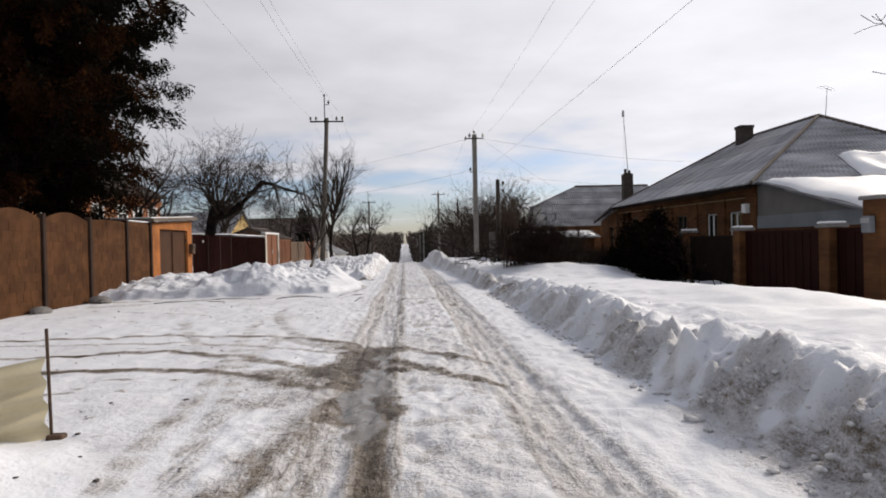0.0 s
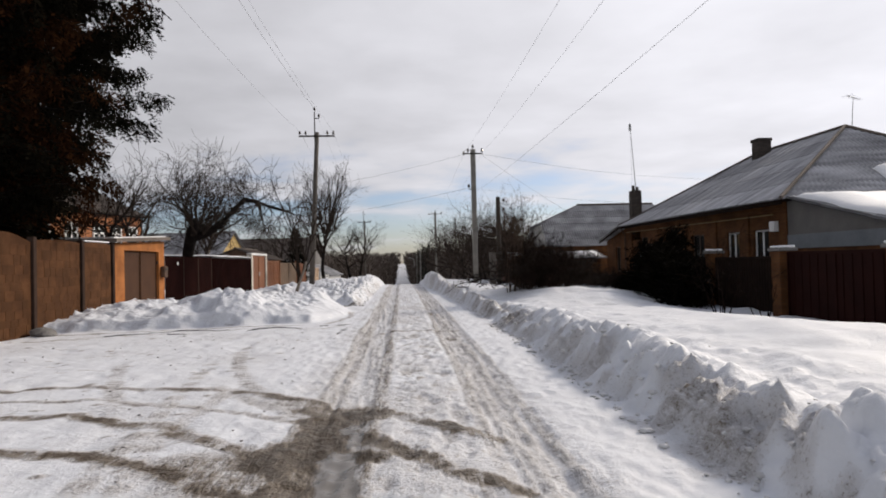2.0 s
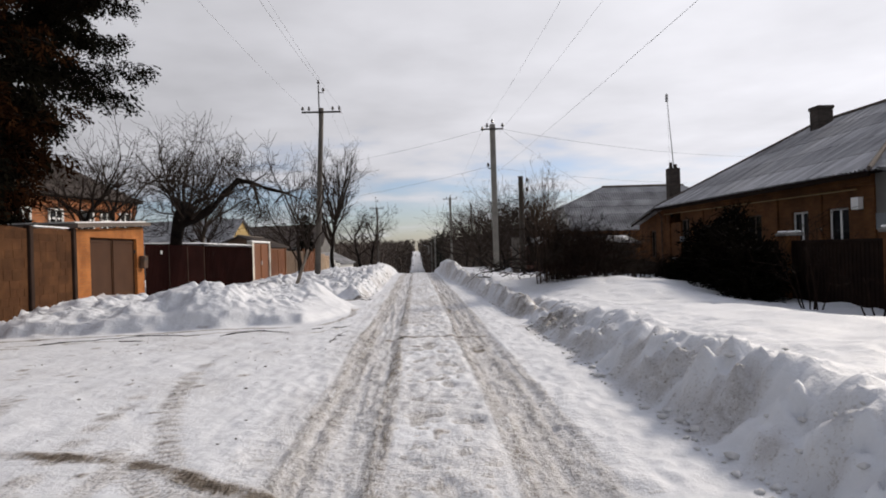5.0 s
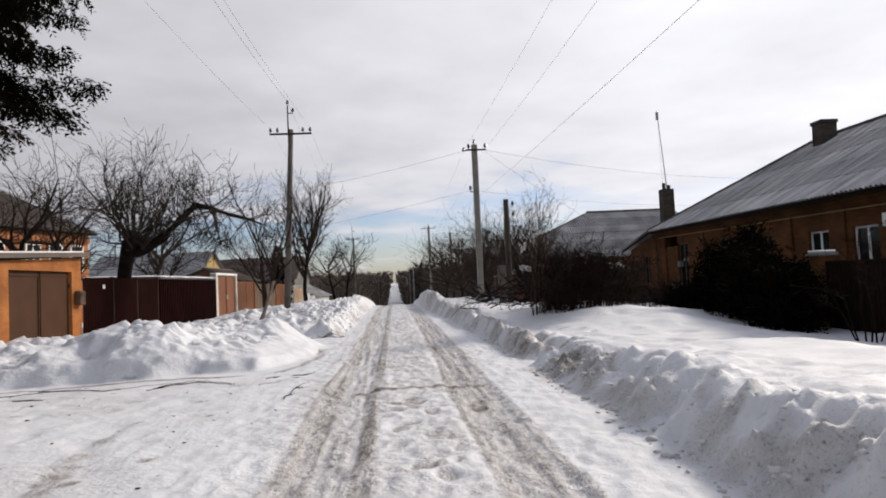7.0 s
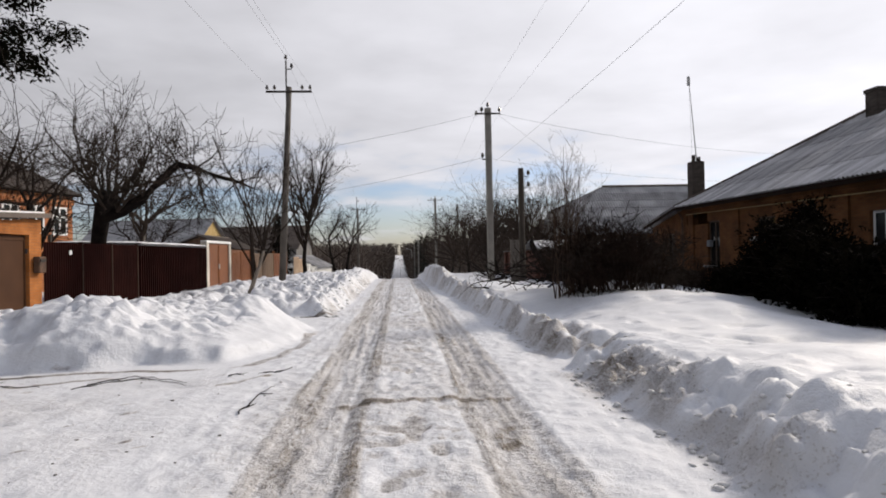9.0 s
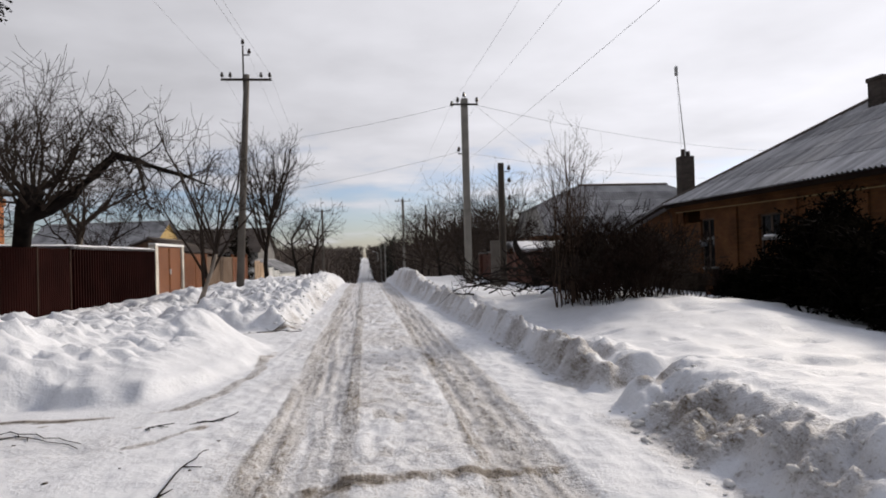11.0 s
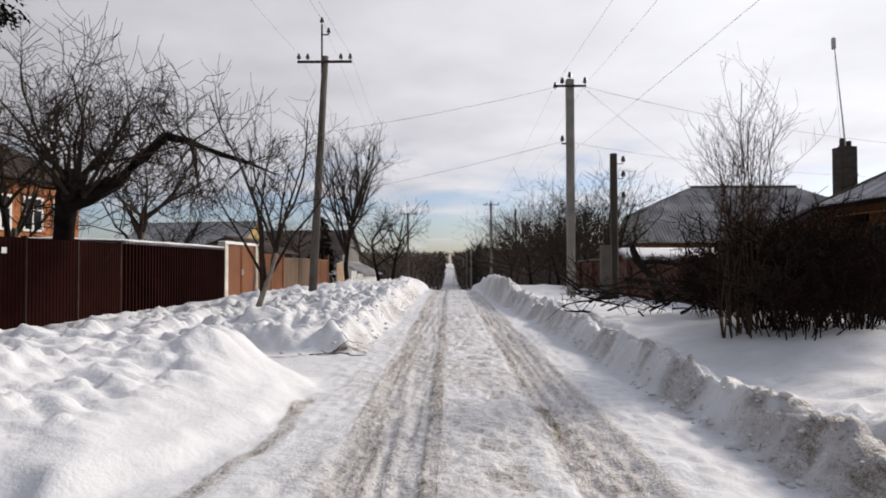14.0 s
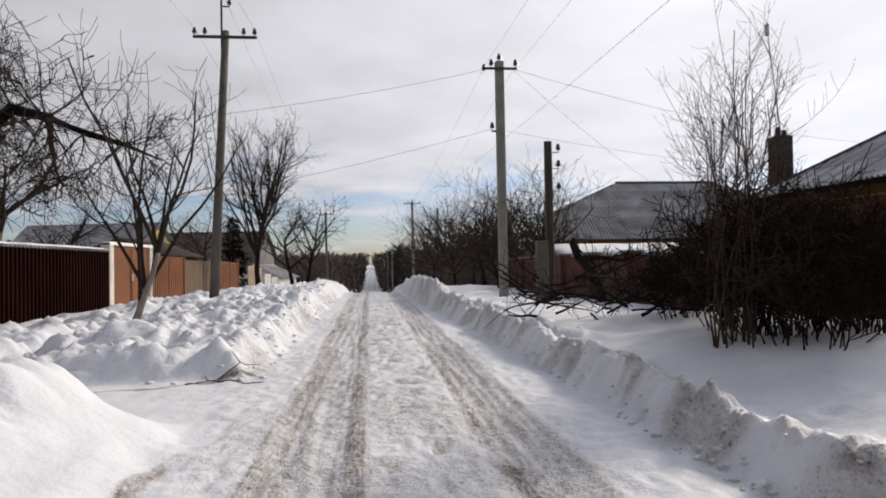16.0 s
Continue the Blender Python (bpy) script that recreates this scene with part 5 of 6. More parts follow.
def plain_pole(x, y, z, tall, label, mat=CONCRETE, r=0.14, arm=0.45, name="utility_pole", brackets=True):
    ob = thing(name, label, "utility pole", (x, y, z))
    part("shaft", boxes((-r, r, -r * 0.85, r * 0.85, -0.6, tall), bevel=0.03) if mat is CONCRETE else tube(bmesh.new(), (0, 0, -0.6), (0, 0, tall), r, r * 0.8, 10), mat, ob)
    if arm:
        part("crossarm", boxes((-arm, arm, -0.2, -0.13, tall - 0.32, tall - 0.25)), IRON, ob)
        for dx in (-arm, arm - 0.04, -arm * 0.55):
            insulator(ob, (dx, -0.165, tall - 0.42 if abs(dx) == arm else tall - 0.25))
        insulator(ob, (0.0, 0.0, tall))
    if brackets:
        part("bracket", boxes((-0.3, -r, -0.03, 0.03, tall - 2.35, tall - 2.3)), IRON, ob)
        insulator(ob, (-0.28, 0, tall - 2.3))
    return ob


cross_pole(-5.27, 41.6, 0.2, 9.3, "tall concrete utility pole with iron crossarm and dark insulators", 0.17, (0.52, 0.0))
plain_pole(4.38, 40.0, 0.1, 8.0, "pale square concrete utility pole with small crossarm", arm=0.55)
plain_pole(5.55, 38.5, 0.1, 5.05, "dark weathered wooden pole lashed to a concrete stub", POLE_WOOD, 0.15, 0, "wooden_pole", False)
stub = thing("pole_stub", "short concrete stub post beside the wooden pole", "post", (5.05, 37.6, 0.1))
part("shaft", boxes((-0.17, 0.17, -0.13, 0.13, -0.5, 1.95), bevel=0.02), POLE_SHADED, stub)
for zz in (3.6, 4.3, 4.8):
    hk = thing("insulator_hook", "dark insulator on an iron hook", "insulator", (5.72, 38.45, zz), group="hooks on the wooden pole")
    part("hook", boxes((-0.05, 0.14, -0.012, 0.012, -0.012, 0.012)), IRON, hk)
    insulator(hk, (0.14, 0, 0))
zf = lambda y: float(lay(np.array([float(y)]))[0])
cross_pole(-5.6, 104.0, zf(104), 11.2, "distant concrete utility pole with crossarm", 0.17)
plain_pole(4.9, 94.0, zf(94), 11.0, "distant square concrete utility pole", arm=0.9)
for px, py, tl in ((3.7, 131, 8.5), (3.4, 150, 8.0), (3.2, 172, 7.5), (7.2, 88, 9.3), (3.0, 200, 7.5), (3.0, 235, 7.5)):
    plain_pole(px, py, zf(py), tl, "far street pole beside the road", POLE_WOOD if px > 7 else CONCRETE, 0.13, 0, "street_pole", False)
for px, py, tl in ((3.7, 131, 8.5), (3.2, 172, 7.5)):
    lamp = thing("street_lamp", "far street lamp head on a pole arm", "street lamp", (px, py, zf(py) + tl))
    part("arm", tube(bmesh.new(), (0, 0, -0.1), (-0.9, 0, 0.35), 0.035, 0.03, 6), ALU, lamp)
    part("head", boxes((-1.3, -0.85, -0.12, 0.12, 0.28, 0.42), bevel=0.03), ALU, lamp)


def wire(a, b, sag, label, r=0.0045, n=18, group="overhead wires"):
    a, b = Vector(a), Vector(b)
    w = Wood()
    pts = [a.lerp(b, i / n) - Vector((0, 0, sag * 4 * (i / n) * (1 - i / n))) for i in range(n + 1)]
    w.limb(pts, [r * 0.78] * (n + 1), 4)
    ob = part("overhead_wire", w.mesh(), WIRE)
    return tagged(ob, label, "wire", group)


LT, RT = Vector((-4.75, 41.6, 9.5)), Vector((4.38, 40.0, 8.1))
for dx in (-1.0, 0.98):
    wire((LT.x + dx, 41.5, 9.55), (LT.x + dx - 0.3, -3, 9.7), 0.7, "thin overhead wire along the street")
    wire((LT.x + dx, 41.5, 9.55), (-5.6 + dx, 104, zf(104) + 11.2), 0.9, "thin overhead wire along the street")
wire((LT.x - 0.13, 41.6, 10.95), (LT.x - 0.4, -3, 11.0), 0.7, "thin overhead wire along the street", 0.007)
wire((LT.x - 0.13, 41.6, 10.95), (-5.7, 104, zf(104) + 12.4), 0.9, "thin overhead wire along the street")
for dx in (-0.55, 0.5):
    wire((RT.x + dx, 39.85, 7.85), (RT.x + dx + 0.2, -3, 8.3), 0.5, "thin overhead wire along the street", 0.0038)
    wire((RT.x + dx, 39.85, 7.85), (4.9 + dx, 94, zf(94) + 10.7), 0.7, "thin overhead wire along the street")
wire((5.9, -4, 6.3), (4.5, 94, zf(94) + 10.0), 0.8, "thick overhead cable along the street", 0.0052, 30)
wire((RT.x - 0.5, 39.9, 7.8), (-13.0, 36.0, 4.6), 0.45, "service wire across the street", 0.008)
wire((RT.x - 0.28, 40.0, 5.85), (-16.5, 60.0, 5.2), 0.5, "service wire across the street", 0.008)
wire((RT.x + 0.5, 39.9, 7.75), (13.0, 44.5, 3.6), 0.2, "service wire to a house", 0.006)
wire((RT.x + 0.1, 40.0, 5.8), (24.0, 46.0, 5.2), 0.4, "service wire to a house", 0.006)
wire((RT.x + 0.5, 39.9, 7.8), (30.0, 52.0, 7.6), 0.6, "service wire to a house", 0.008)

# ---- sheet on a stake beside the yard ----
stake = thing("steel_stake", "rusty steel stake standing in the snow", "stake", (-2.83, 5.35, floor_at(-2.83, 5.35)))
part("rod", tube(bmesh.new(), (0, 0, -0.1), (-0.02, 0, 0.88), 0.013, 0.013, 8), RUST, stake)
part("foot", boxes((-0.03, 0.1, -0.05, 0.05, -0.02, 0.04), bevel=0.012), RUST, stake)


def wavy_sheet():
    v, f = [], []
    n, m = 40, 16
    for j in range(m + 1):
        for i in range(n + 1):
            u, w = i / n, j / m
            x = -2.84 - 1.15 * w
            z = 0.02 + (0.64 - 0.12 * w) * u - 0.05 * w
            y = 5.31 - 0.85 * w + 0.035 * math.sin(u * 2 * math.pi * 3.3) - 0.05 * u
            v.append((x, y, z))
    for j in range(m):
        for i in range(n):
            a = j * (n + 1) + i
            f.append((a, a + 1, a + n + 2, a + n + 1))
    k = len(v)
    v += [(x, y + 0.006, z) for x, y, z in v]
    f += [tuple(k + q for q in reversed(p)) for p in f]
    return (v, f)


tagged(part("wavy_sheet", wavy_sheet(), CREAM_SHEET, smooth=True), "cream wavy plastic sheet leaning on a stake", "sheet")
tagged(part("timber_block", boxes((-3.75, -3.3, 5.75, 5.9, 0.3, 0.42), (-3.7, -3.6, 5.78, 5.88, 0.0, 0.3), (-3.45, -3.35, 5.78, 5.88, 0.0, 0.3), bevel=0.01), GREY_PLASTER), "dark grey low wooden bench in the snow", "bench")
for sx, sy, s in ((-8.75, 16.2, 0.22), (-8.65, 19.0, 0.26), (-8.4, 18.75, 0.18)):
    rnd = random.Random(int(s * 100))
    b = bmesh.new()
    bmesh.ops.create_icosphere(b, subdivisions=2, radius=s)
    for v in b.verts:
        v.co = Vector((v.co.x, v.co.y * 1.3, v.co.z * 0.55)) * (1 + 0.25 * noise.noise(v.co * 5))
    st = part("boulder", b, GREY_PLASTER)
    st.location = (sx, sy, floor_at(sx, sy) + s * 0.25)
    tagged(st, "grey stone at the foot of the concrete fence", "stone", "stones by the fence")

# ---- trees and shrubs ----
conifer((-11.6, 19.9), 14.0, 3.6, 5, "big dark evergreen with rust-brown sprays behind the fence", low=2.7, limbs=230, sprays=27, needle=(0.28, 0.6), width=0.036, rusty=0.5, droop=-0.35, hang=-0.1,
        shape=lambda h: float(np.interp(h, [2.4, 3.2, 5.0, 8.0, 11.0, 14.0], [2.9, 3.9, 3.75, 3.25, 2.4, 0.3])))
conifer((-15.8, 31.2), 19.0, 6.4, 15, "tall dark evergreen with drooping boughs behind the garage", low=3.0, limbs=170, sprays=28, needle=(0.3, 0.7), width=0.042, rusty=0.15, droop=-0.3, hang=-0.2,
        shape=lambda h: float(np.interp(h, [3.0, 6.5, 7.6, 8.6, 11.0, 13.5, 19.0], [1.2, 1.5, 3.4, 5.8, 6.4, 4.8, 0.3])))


def old_fruit_tree():
    rnd = random.Random(12)
    ob = thing("old_leaning_tree", "old dark leaning tree with a long bent bough", "tree", (-9.75, 32.9, 0.0))
    tr = Wood()
    tr.limb([Vector(p) for p in ((0, 0, -0.3), (0.05, -0.1, 1.2), (0.25, -0.3, 2.3), (0.55, -0.7, 3.1), (0.9, -1.0, 3.6))], [0.34, 0.26, 0.24, 0.26, 0.30], 10)
    part("trunk", tr.mesh(), BARK, ob, smooth=True)
    bo = Wood()
    pts = [Vector(p) for p in ((0.55, -0.7, 2.9), (1.2, -0.8, 3.1), (1.8, -0.7, 3.5), (2.35, -0.6, 4.1), (2.85, -0.5, 4.62), (3.3, -0.1, 4.55), (3.8, 0.5, 4.35), (4.4, 1.0, 4.2), (5.0, 1.5, 3.95))]
    bo.limb(pts, [0.20, 0.18, 0.165, 0.155, 0.14, 0.10, 0.08, 0.055, 0.02], 8)
    part("bough", bo.mesh(), BARK, ob, smooth=True)
    cr = Wood()
    for k in range(24):
        a = rnd.uniform(0, 2 * math.pi)
        q = Vector((0.9, -1.0, 3.5)) + Vector((math.cos(a) * 0.25, math.sin(a) * 0.25, rnd.uniform(-0.5, 0.2)))
        grow(cr, rnd, q, Vector((math.cos(a), math.sin(a), rnd.uniform(0.25, 1.7))), rnd.uniform(1.7, 2.9), 0.045, 1, 3, (0, 8, 7, 0), 0.06, 0.18, 0.006, 0.6)
    for k in range(46):
        i = rnd.randrange(1, 8)
        a = rnd.uniform(0, 2 * math.pi)
        down = i >= 4 and rnd.random() < 0.6
        grow(cr, rnd, pts[i], Vector((math.cos(a), math.sin(a), -0.6 if down else rnd.uniform(0.1, 1.2))), rnd.uniform(0.8, 1.5), 0.022, 1, 3, (0, 5, 4, 0), -0.10 if down else 0.05, 0.17, 0.007, 0.6)
    # a side limb hanging from the elbow with trailing twigs
    hang = [pts[5], Vector((3.45, -0.3, 4.25)), Vector((3.6, -0.5, 3.8)), Vector((3.68, -0.55, 3.4)), Vector((3.85, -0.6, 3.05))]
    cr.limb(hang, [0.07, 0.055, 0.045, 0.03, 0.01], 6)
    for k in range(26):
        i = rnd.randrange(0, 4)
        a = rnd.uniform(0, 2 * math.pi)
        grow(cr, rnd, hang[i].lerp(hang[i + 1], rnd.random()), Vector((math.cos(a), math.sin(a), rnd.uniform(-0.9, 0.3))), rnd.uniform(0.5, 1.1), 0.016, 1, 2, (0, 6, 0), -0.16, 0.16, 0.006, 0.55)
    part("crown", cr.mesh(), TWIG, ob)


old_fruit_tree()
bare_tree((-12.6, 30.6), 6.3, 21, "bare garden tree in front of the brick house", (10, 7, 5), 0.12, (0.15, 0.0))
bare_tree((-13.8, 36.5), 6.8, 22, "bare garden tree with upright twigs", (11, 7, 5), 0.13, (0.1, 0.05))
bare_tree((-10.8, 38.5), 5.6, 24, "bare garden tree with pale trunk", (10, 7, 5), 0.14, (0.0, 0.0), BARK_PALE)
bare_tree((-4.85, 32.7), 5.4, 23, "small bare street tree with a crooked pale trunk", (10, 6, 5), 0.085, (0.28, 0.05), BARK_PALE, ratio=0.45, rise=0.16, trunk_share=0.34, steep=(1.4, 3.6), twig=0.005)
bare_tree((-6.4, 57.5), 9.6, 25, "tall bare tree beside the street", (19, 9, 6), 0.17, (0.02, 0), trunk_share=0.45, rise=0.16, ratio=0.42, steep=(0.9, 3.0))
bare_tree((-3.6, 50.2), 4.2, 27, "small dark bare tree with forked trunks", (9, 6, 5), 0.10, (-0.15, 0), rise=0.1)
bare_tree((-3.0, 50.6), 4.0, 28, "small dark bare tree with forked trunks", (9, 6, 5), 0.10, (0.15, 0), rise=0.1)
bare_tree((9.9, 9.6), 5.4, 34, "bare tree over the snow beside the gate", (10, 6, 4), 0.10, (0, 0), trunk_share=0.5, ratio=0.5)
bare_tree((-11.0, 66.0), 6.0, 29, "bare tree behind the fences", (10, 7, 5), 0.12)
bare_tree((-14.5, 52.0), 4.8, 30, "bare tree behind the fences", (10, 7, 5), 0.12)
conifer((-12.0, 78.0), 7.2, 1.9, 6, "small dark spruce behind the fences", "small_spruce", low=1.0, limbs=60, sprays=14, needle=(0.2, 0.4), width=0.05, power=0.9, mats=(NEEDLES, NEEDLES))

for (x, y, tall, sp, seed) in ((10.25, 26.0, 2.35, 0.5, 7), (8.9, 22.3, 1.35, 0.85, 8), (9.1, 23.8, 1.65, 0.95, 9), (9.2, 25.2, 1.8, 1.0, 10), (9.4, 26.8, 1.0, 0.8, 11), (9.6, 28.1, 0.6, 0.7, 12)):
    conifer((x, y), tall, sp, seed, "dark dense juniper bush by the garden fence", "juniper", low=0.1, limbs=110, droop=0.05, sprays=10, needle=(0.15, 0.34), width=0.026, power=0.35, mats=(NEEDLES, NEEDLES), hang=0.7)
shrub((8.7, 19.6), 2.2, 31, "thin bare shrub in front of the gate", 7, 0.5, (4, 3), TWIG_RED)
shrub((8.9, 17.6), 1.2, 32, "thin bare shrub in front of the gate", 4, 0.5, (3, 2), TWIG_RED)
shrub((4.15, 25.9), 3.7, 33, "tall bare many-stemmed bush beside the road", 17, 0.15, (9, 6), TWIG_BROWN, foot=0.3, twig=0.0018, r=0.013, rise=0.20, fork=0.30)
shrub((4.75, 26.6), 2.3, 35, "tall bare many-stemmed bush beside the road", 11, 0.22, (8, 6), TWIG_BROWN, foot=0.35, twig=0.0018, r=0.012, rise=0.16, fork=0.32)
for i, (x, y, tall, stems) in enumerate(((4.5, 25.8, 1.25, 20), (4.9, 26.0, 1.55, 24), (5.4, 26.4, 1.65, 26), (5.9, 27.0, 1.6, 26), (5.0, 27.2, 1.65, 26), (5.6, 25.6, 1.35, 22), (6.3, 26.3, 1.4, 24), (6.6, 27.4, 1.3, 22), (4.5, 25.1, 0.8, 12), (7.3, 27.8, 0.8, 18), (8.2, 28.6, 0.8, 18), (6.0, 28.4, 1.35, 24), (7.0, 29.4, 1.0, 20), (8.0, 30.4, 0.8, 18), (5.4, 29.4, 1.2, 20), (9.2, 31.0, 0.8, 18), (6.4, 31.2, 1.1, 18), (8.6, 33.2, 0.8, 18), (9.8, 34.0, 0.8, 18), (8.0, 35.5, 0.9, 18), (9.4, 37.5, 0.9, 18))):
    shrub((x, y), tall * 1.1, 60 + i, "tangled bare brown bushes at the garden edge", stems, 0.75, (9, 5), TWIG_RED if i % 3 else TWIG, foot=0.5, twig=0.0055, r=0.010)
for i, (x, y, tall, r) in enumerate(((8.2, 47.0, 5.6, 0.11), (6.6, 56.0, 5.6, 0.12), (9.0, 60.0, 6.4, 0.13), (6.2, 66.0, 6.2, 0.13), (8.5, 72.0, 7.0, 0.14), (5.6, 78.0, 6.5, 0.13), (9.5, 53.0, 5.0, 0.11), (11.0, 66.0, 6.5, 0.13), (7.0, 84.0, 7.5, 0.14), (10.5, 80.0, 8.0, 0.14), (6.2, 50.0, 4.0, 0.09))):
    bare_tree((x, y), tall + (0.6 if y > 60 else 0), 80 + i, "bare dark tree beside the street", (11, 7, 5), r, (0, 0), trunk_share=0.38, rise=0.07)

rnd = random.Random(90)
pile = thing("brush_pile", "heap of cut dark branches on the snow", "brush pile", (4.3, 30.6, floor_at(4.3, 30.6)))
for k in range(120):
    w = Wood()
    a = rnd.gauss(0.15, 0.75) + (math.pi if rnd.random() < 0.5 else 0)
    p = Vector((rnd.uniform(-1.5, 2.4), rnd.uniform(-1.3, 0.9), rnd.uniform(0.05, 0.75)))
    grow(w, rnd, p, Vector((math.cos(a), math.sin(a) * 0.6, rnd.uniform(-0.15, 0.75))), rnd.uniform(0.5, 1.25), rnd.uniform(0.014, 0.035), 1, 2, (0, 5, 0), 0.0, 0.12, 0.005, 0.45)
    part("branch", w.mesh(), BARK if k % 3 else TWIG, pile)
log = thing("leaning_trunk", "broken dark tree trunk leaning over the brush", "log", (6.1, 35.5, floor_at(6.1, 35.5)))
lw = Wood()
lw.limb([Vector(p) for p in ((0.05, 0, -0.15), (-0.05, 0.02, 0.35), (-0.25, 0.04, 0.85), (-0.62, 0.05, 1.25), (-0.75, 0.06, 1.6), (-0.72, 0.06, 1.75))], [0.13, 0.125, 0.115, 0.12, 0.10, 0.04], 9)
lw.limb([Vector(p) for p in ((-0.55, 0.04, 1.2), (0.0, 0.0, 1.22), (0.55, -0.1, 1.12), (1.0, -0.1, 1.28), (1.35, -0.2, 1.2))], [0.08, 0.06, 0.05, 0.03, 0.012], 7)
lw.limb([Vector(p) for p in ((0.55, -0.1, 1.12), (0.75, -0.1, 1.45), (0.72, -0.05, 1.75))], [0.04, 0.025, 0.01], 6)
part("trunk", lw.mesh(), BARK, log, smooth=True)

# ---- far woods on both sides of the road beyond the dip ----
def woods(seed, count, spot, tall, mat, label, dense=1.0):
    rnd = random.Random(seed)
    w = Wood()
    for _ in range(count):
        x, y = spot(rnd)
        z = float(height(np.array([x]), np.array([y]))[0]) - 0.3
        h = rnd.uniform(*tall)
        far = 0.02 + y * 0.00030
        base = Vector((x, y, z))
        w.limb([base, base + Vector((rnd.gauss(0, 0.15), 0, h * 0.6)), base + Vector((rnd.gauss(0, 0.3), 0, h))], [0.14 + far, 0.08 + far, 0.02 + far * 0.4], 3)
        for k in range(int(26 * dense)):
            q = base + Vector((0, 0, h * rnd.uniform(0.05, 0.95)))
            a = rnd.uniform(0, 2 * math.pi)
            d = Vector((math.cos(a), math.sin(a), rnd.uniform(0.2, 1.4))).normalized()
            w.blade(q, d, h * rnd.uniform(0.15, 0.36), far * rnd.uniform(0.8, 2.2) + 0.02, rnd)
    return tagged(part("far_woods", w.mesh(), mat), label, "woods", kind="stuff")


def side_spot(near, far, inner, outer):
    def spot(rnd):
        y = rnd.uniform(near, far)
        s = 1 if rnd.random() < 0.5 else -1
        return (s * (inner + (y - near) * 0.003 + rnd.random() ** 1.6 * (outer + (y - near) * 0.25)), y)
    return spot


def one_side(s, near, far, inner, outer):
    def spot(rnd):
        y = rnd.uniform(near, far)
        return (s * (inner + rnd.random() ** 1.4 * outer), y)
    return spot


woods(101, 900, side_spot(150, 430, 2.4, 26), (5, 9), FOREST, "bare brown woods on both sides of the far road", 1.6)
woods(102, 420, one_side(1, 92, 190, 6.0, 40), (5.5, 9.5), FOREST, "bare thicket beside the dip", 1.6)
woods(103, 420, one_side(-1, 108, 200, 5.0, 60), (5.5, 8.0), FOREST, "bare thicket beside the dip", 1.6)
woods(104, 60, one_side(1, 130, 260, 4.5, 14), (7.5, 10.5), FOREST_DARK, "dark pines beside the far road", 2.6)
woods(105, 420, lambda r: (r.uniform(-260, 260), r.uniform(430, 560)), (6, 10), FOREST, "far woods along the horizon", 1.2)
woods(106, 260, one_side(-1, 105, 190, 40, 120), (6, 9), FOREST, "far gardens and trees", 1.2)
woods(107, 260, one_side(1, 85, 160, 14, 80), (6, 9), FOREST, "far gardens and trees", 1.2)


# ---- loose clods and litter on the snow ----
def scatter(seed, count, spot, size, mat, label, category, flat=0.6, name="snow_clods"):
    """Rough lumps lying on the ground, joined."""
    rnd = random.Random(seed)
    v, f = [], []
    octa = [(1, 0, 0), (0, 1, 0), (-1, 0, 0), (0, -1, 0), (0, 0, 1), (0, 0, -1), (0.6, 0.6, 0.55), (-0.6, 0.6, 0.55), (-0.6, -0.6, 0.55), (0.6, -0.6, 0.55)]
    tris = [(4, 6, 7), (4, 7, 8), (4, 8, 9), (4, 9, 6), (0, 1, 6), (1, 2, 7), (2, 3, 8), (3, 0, 9), (1, 7, 6), (2, 8, 7), (3, 9, 8), (0, 6, 9), (5, 1, 0), (5, 2, 1), (5, 3, 2), (5, 0, 3)]
    pts = [spot(rnd) for _ in range(count)]
    zs = height(np.array([p[0] for p in pts]), np.array([p[1] for p in pts]))
    for (x, y), z in zip(pts, zs):
        s = rnd.uniform(*size) * rnd.choice((0.6, 0.8, 1.0, 1.0, 1.5))
        a = rnd.uniform(0, 6.28)
        k = len(v)
        sx, sy, sz = s * rnd.uniform(0.7, 1.4), s * rnd.uniform(0.7, 1.4), s * flat
        for px, py, pz in octa:
            j = rnd.uniform(0.75, 1.2)
            qx, qy = px * sx * j, py * sy * j
            v.append((x + qx * math.cos(a) - qy * math.sin(a), y + qx * math.sin(a) + qy * math.cos(a), float(z) + sz * 0.25 + pz * sz * j))
        f += [tuple(k + i for i in t) for t in tris]
    return tagged(part(name, (v, f), mat, smooth=True), label, category, kind="stuff")


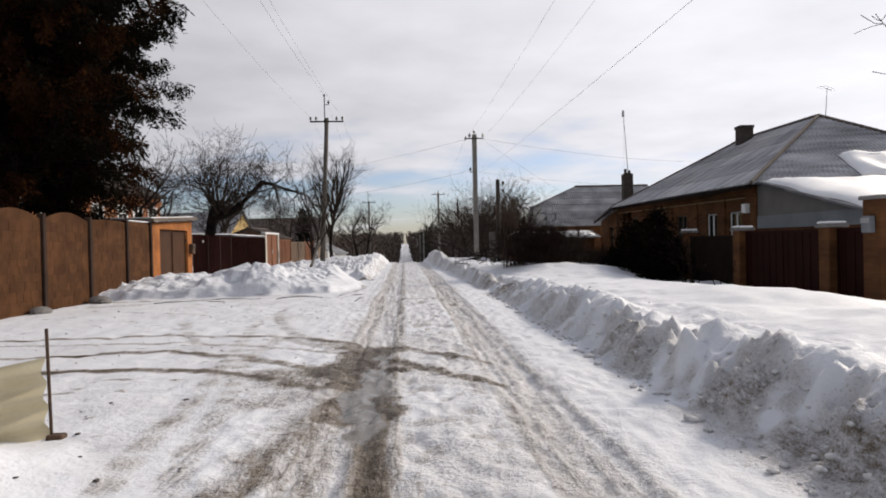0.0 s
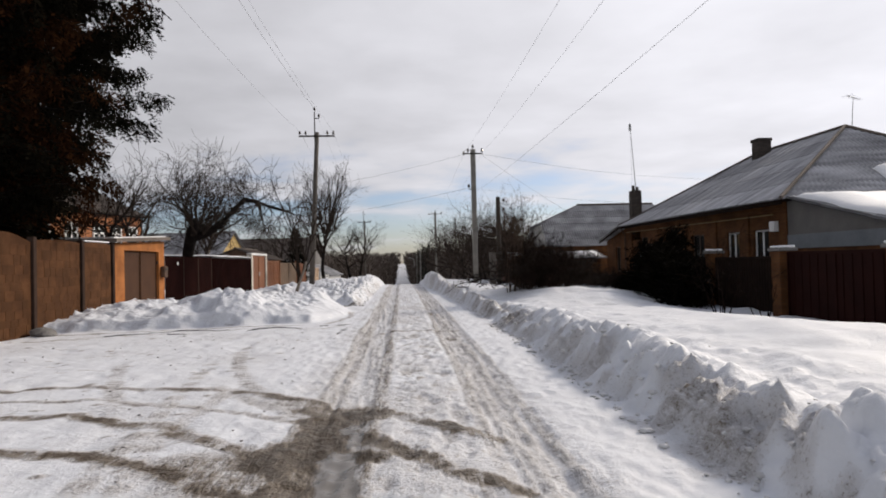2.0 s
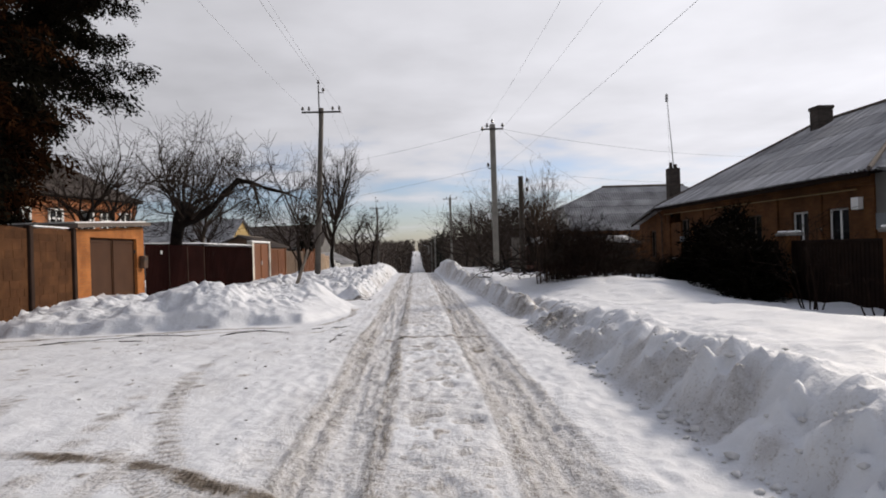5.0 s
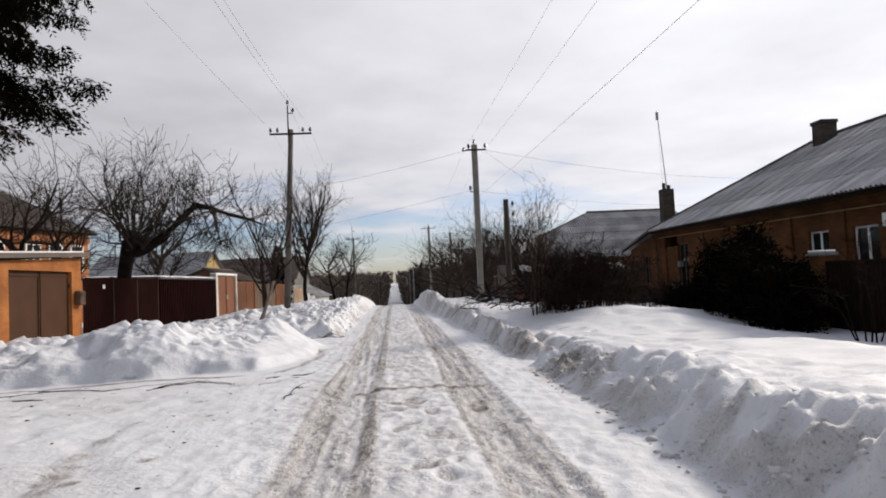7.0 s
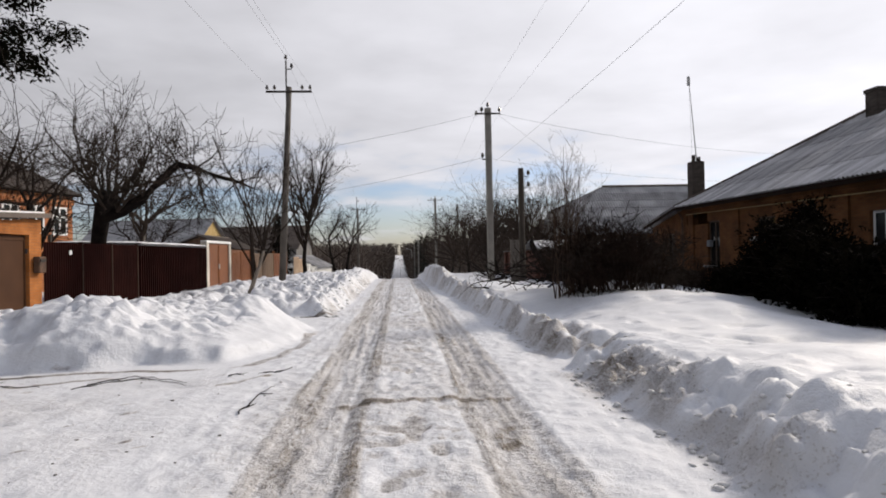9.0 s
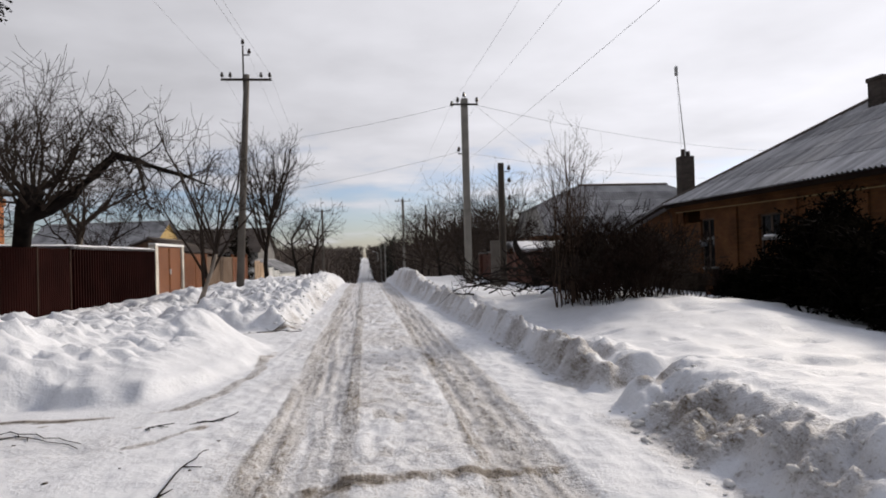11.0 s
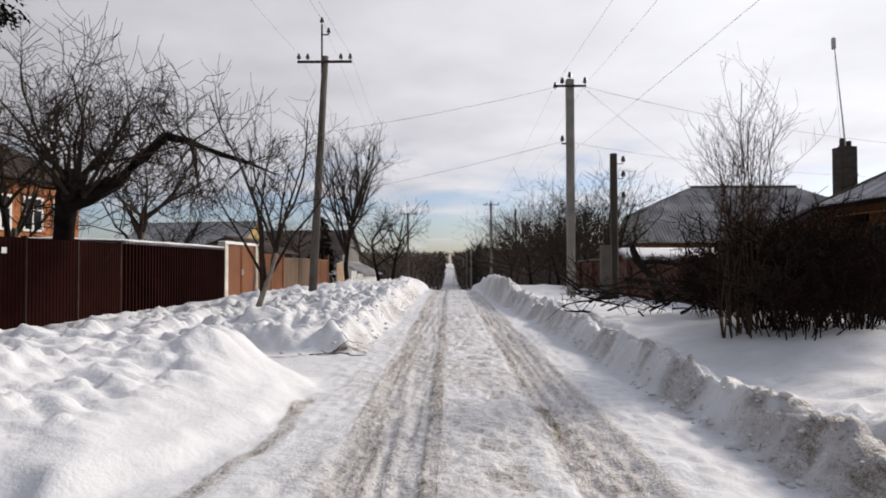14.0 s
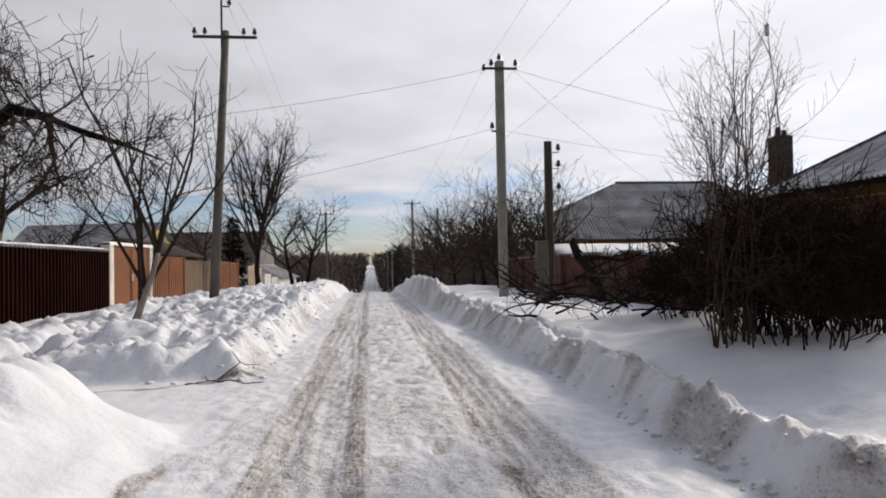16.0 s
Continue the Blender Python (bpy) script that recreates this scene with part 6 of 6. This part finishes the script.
scatter(201, 420, lambda r: (2.25 + abs(r.gauss(0, 0.4)), r.uniform(3, 19)), (0.014, 0.04), SNOW_GREY, "grey crumbs of ploughed snow on the bank", "snow clods", 0.6)
scatter(202, 420, lambda r: (2.25 + abs(r.gauss(0, 0.3)), r.uniform(20.5, 42)), (0.014, 0.04), SNOW_GREY, "grey crumbs of ploughed snow on the bank", "snow clods", 0.6)
scatter(203, 500, lambda r: (-1.35 - abs(r.gauss(0, 1.0)), r.uniform(27.2, 46)), (0.015, 0.05), SNOW, "crumbs of ploughed snow on the bank", "snow clods", 0.6)
for n, pts in enumerate([[[-5.5, 19.16], [-4.73, 19.0], [-4.02, 18.9]], [[-3.58, 18.91], [-3.21, 19.41], [-2.25, 18.81]], [[-5.45, 18.31], [-4.89, 18.21]], [[-3.71, 18.7], [-3.06, 19.22], [-2.23, 18.72]], [[-1.97, 19.2], [-1.91, 19.33], [-1.74, 19.26]], [[-1.55, 19.37], [-1.34, 19.46], [-1.23, 19.83]], [[-2.22, 27.11], [-1.71, 27.6], [-1.48, 28.39]], [[-1.88, 27.26], [-1.47, 27.06], [-1.31, 27.1]], [[-1.33, 17.03], [-1.32, 17.93], [-1.2, 18.53]], [[-6.88, 18.24], [-5.97, 18.78], [-4.59, 19.39]]]):
    rnd = random.Random(300 + n)
    w = Wood()
    line = []
    for (ax, ay), (bx, by) in zip(pts, pts[1:]):
        for k in range(7):
            t = k / 7
            x, y = ax + (bx - ax) * t + rnd.gauss(0, 0.012), ay + (by - ay) * t + rnd.gauss(0, 0.02)
            line.append(Vector((x, y, floor_at(x, y) + 0.012)))
    w.limb(line, [0.008 - 0.0004 * k for k in range(len(line))], 5)
    for k in range(3, len(line) - 1, 5):
        a = rnd.uniform(0, 6.28)
        q = line[k] + Vector((math.cos(a) * 0.16, math.sin(a) * 0.16, 0))
        w.limb([line[k], Vector((q.x, q.y, floor_at(q.x, q.y) + 0.012))], [0.007, 0.003], 4)
    tagged(part("fallen_branch", w.mesh(), BARK), "thin dark fallen branch lying on the snow", "branch", "fallen branches on the snow")
scatter(205, 190, lambda r: (r.uniform(-7, -1.2), r.uniform(3, 19)), (0.008, 0.02), MUD_BIT, "dark bits of mud and bark on the snow", "litter", 0.4, "mud_bits")
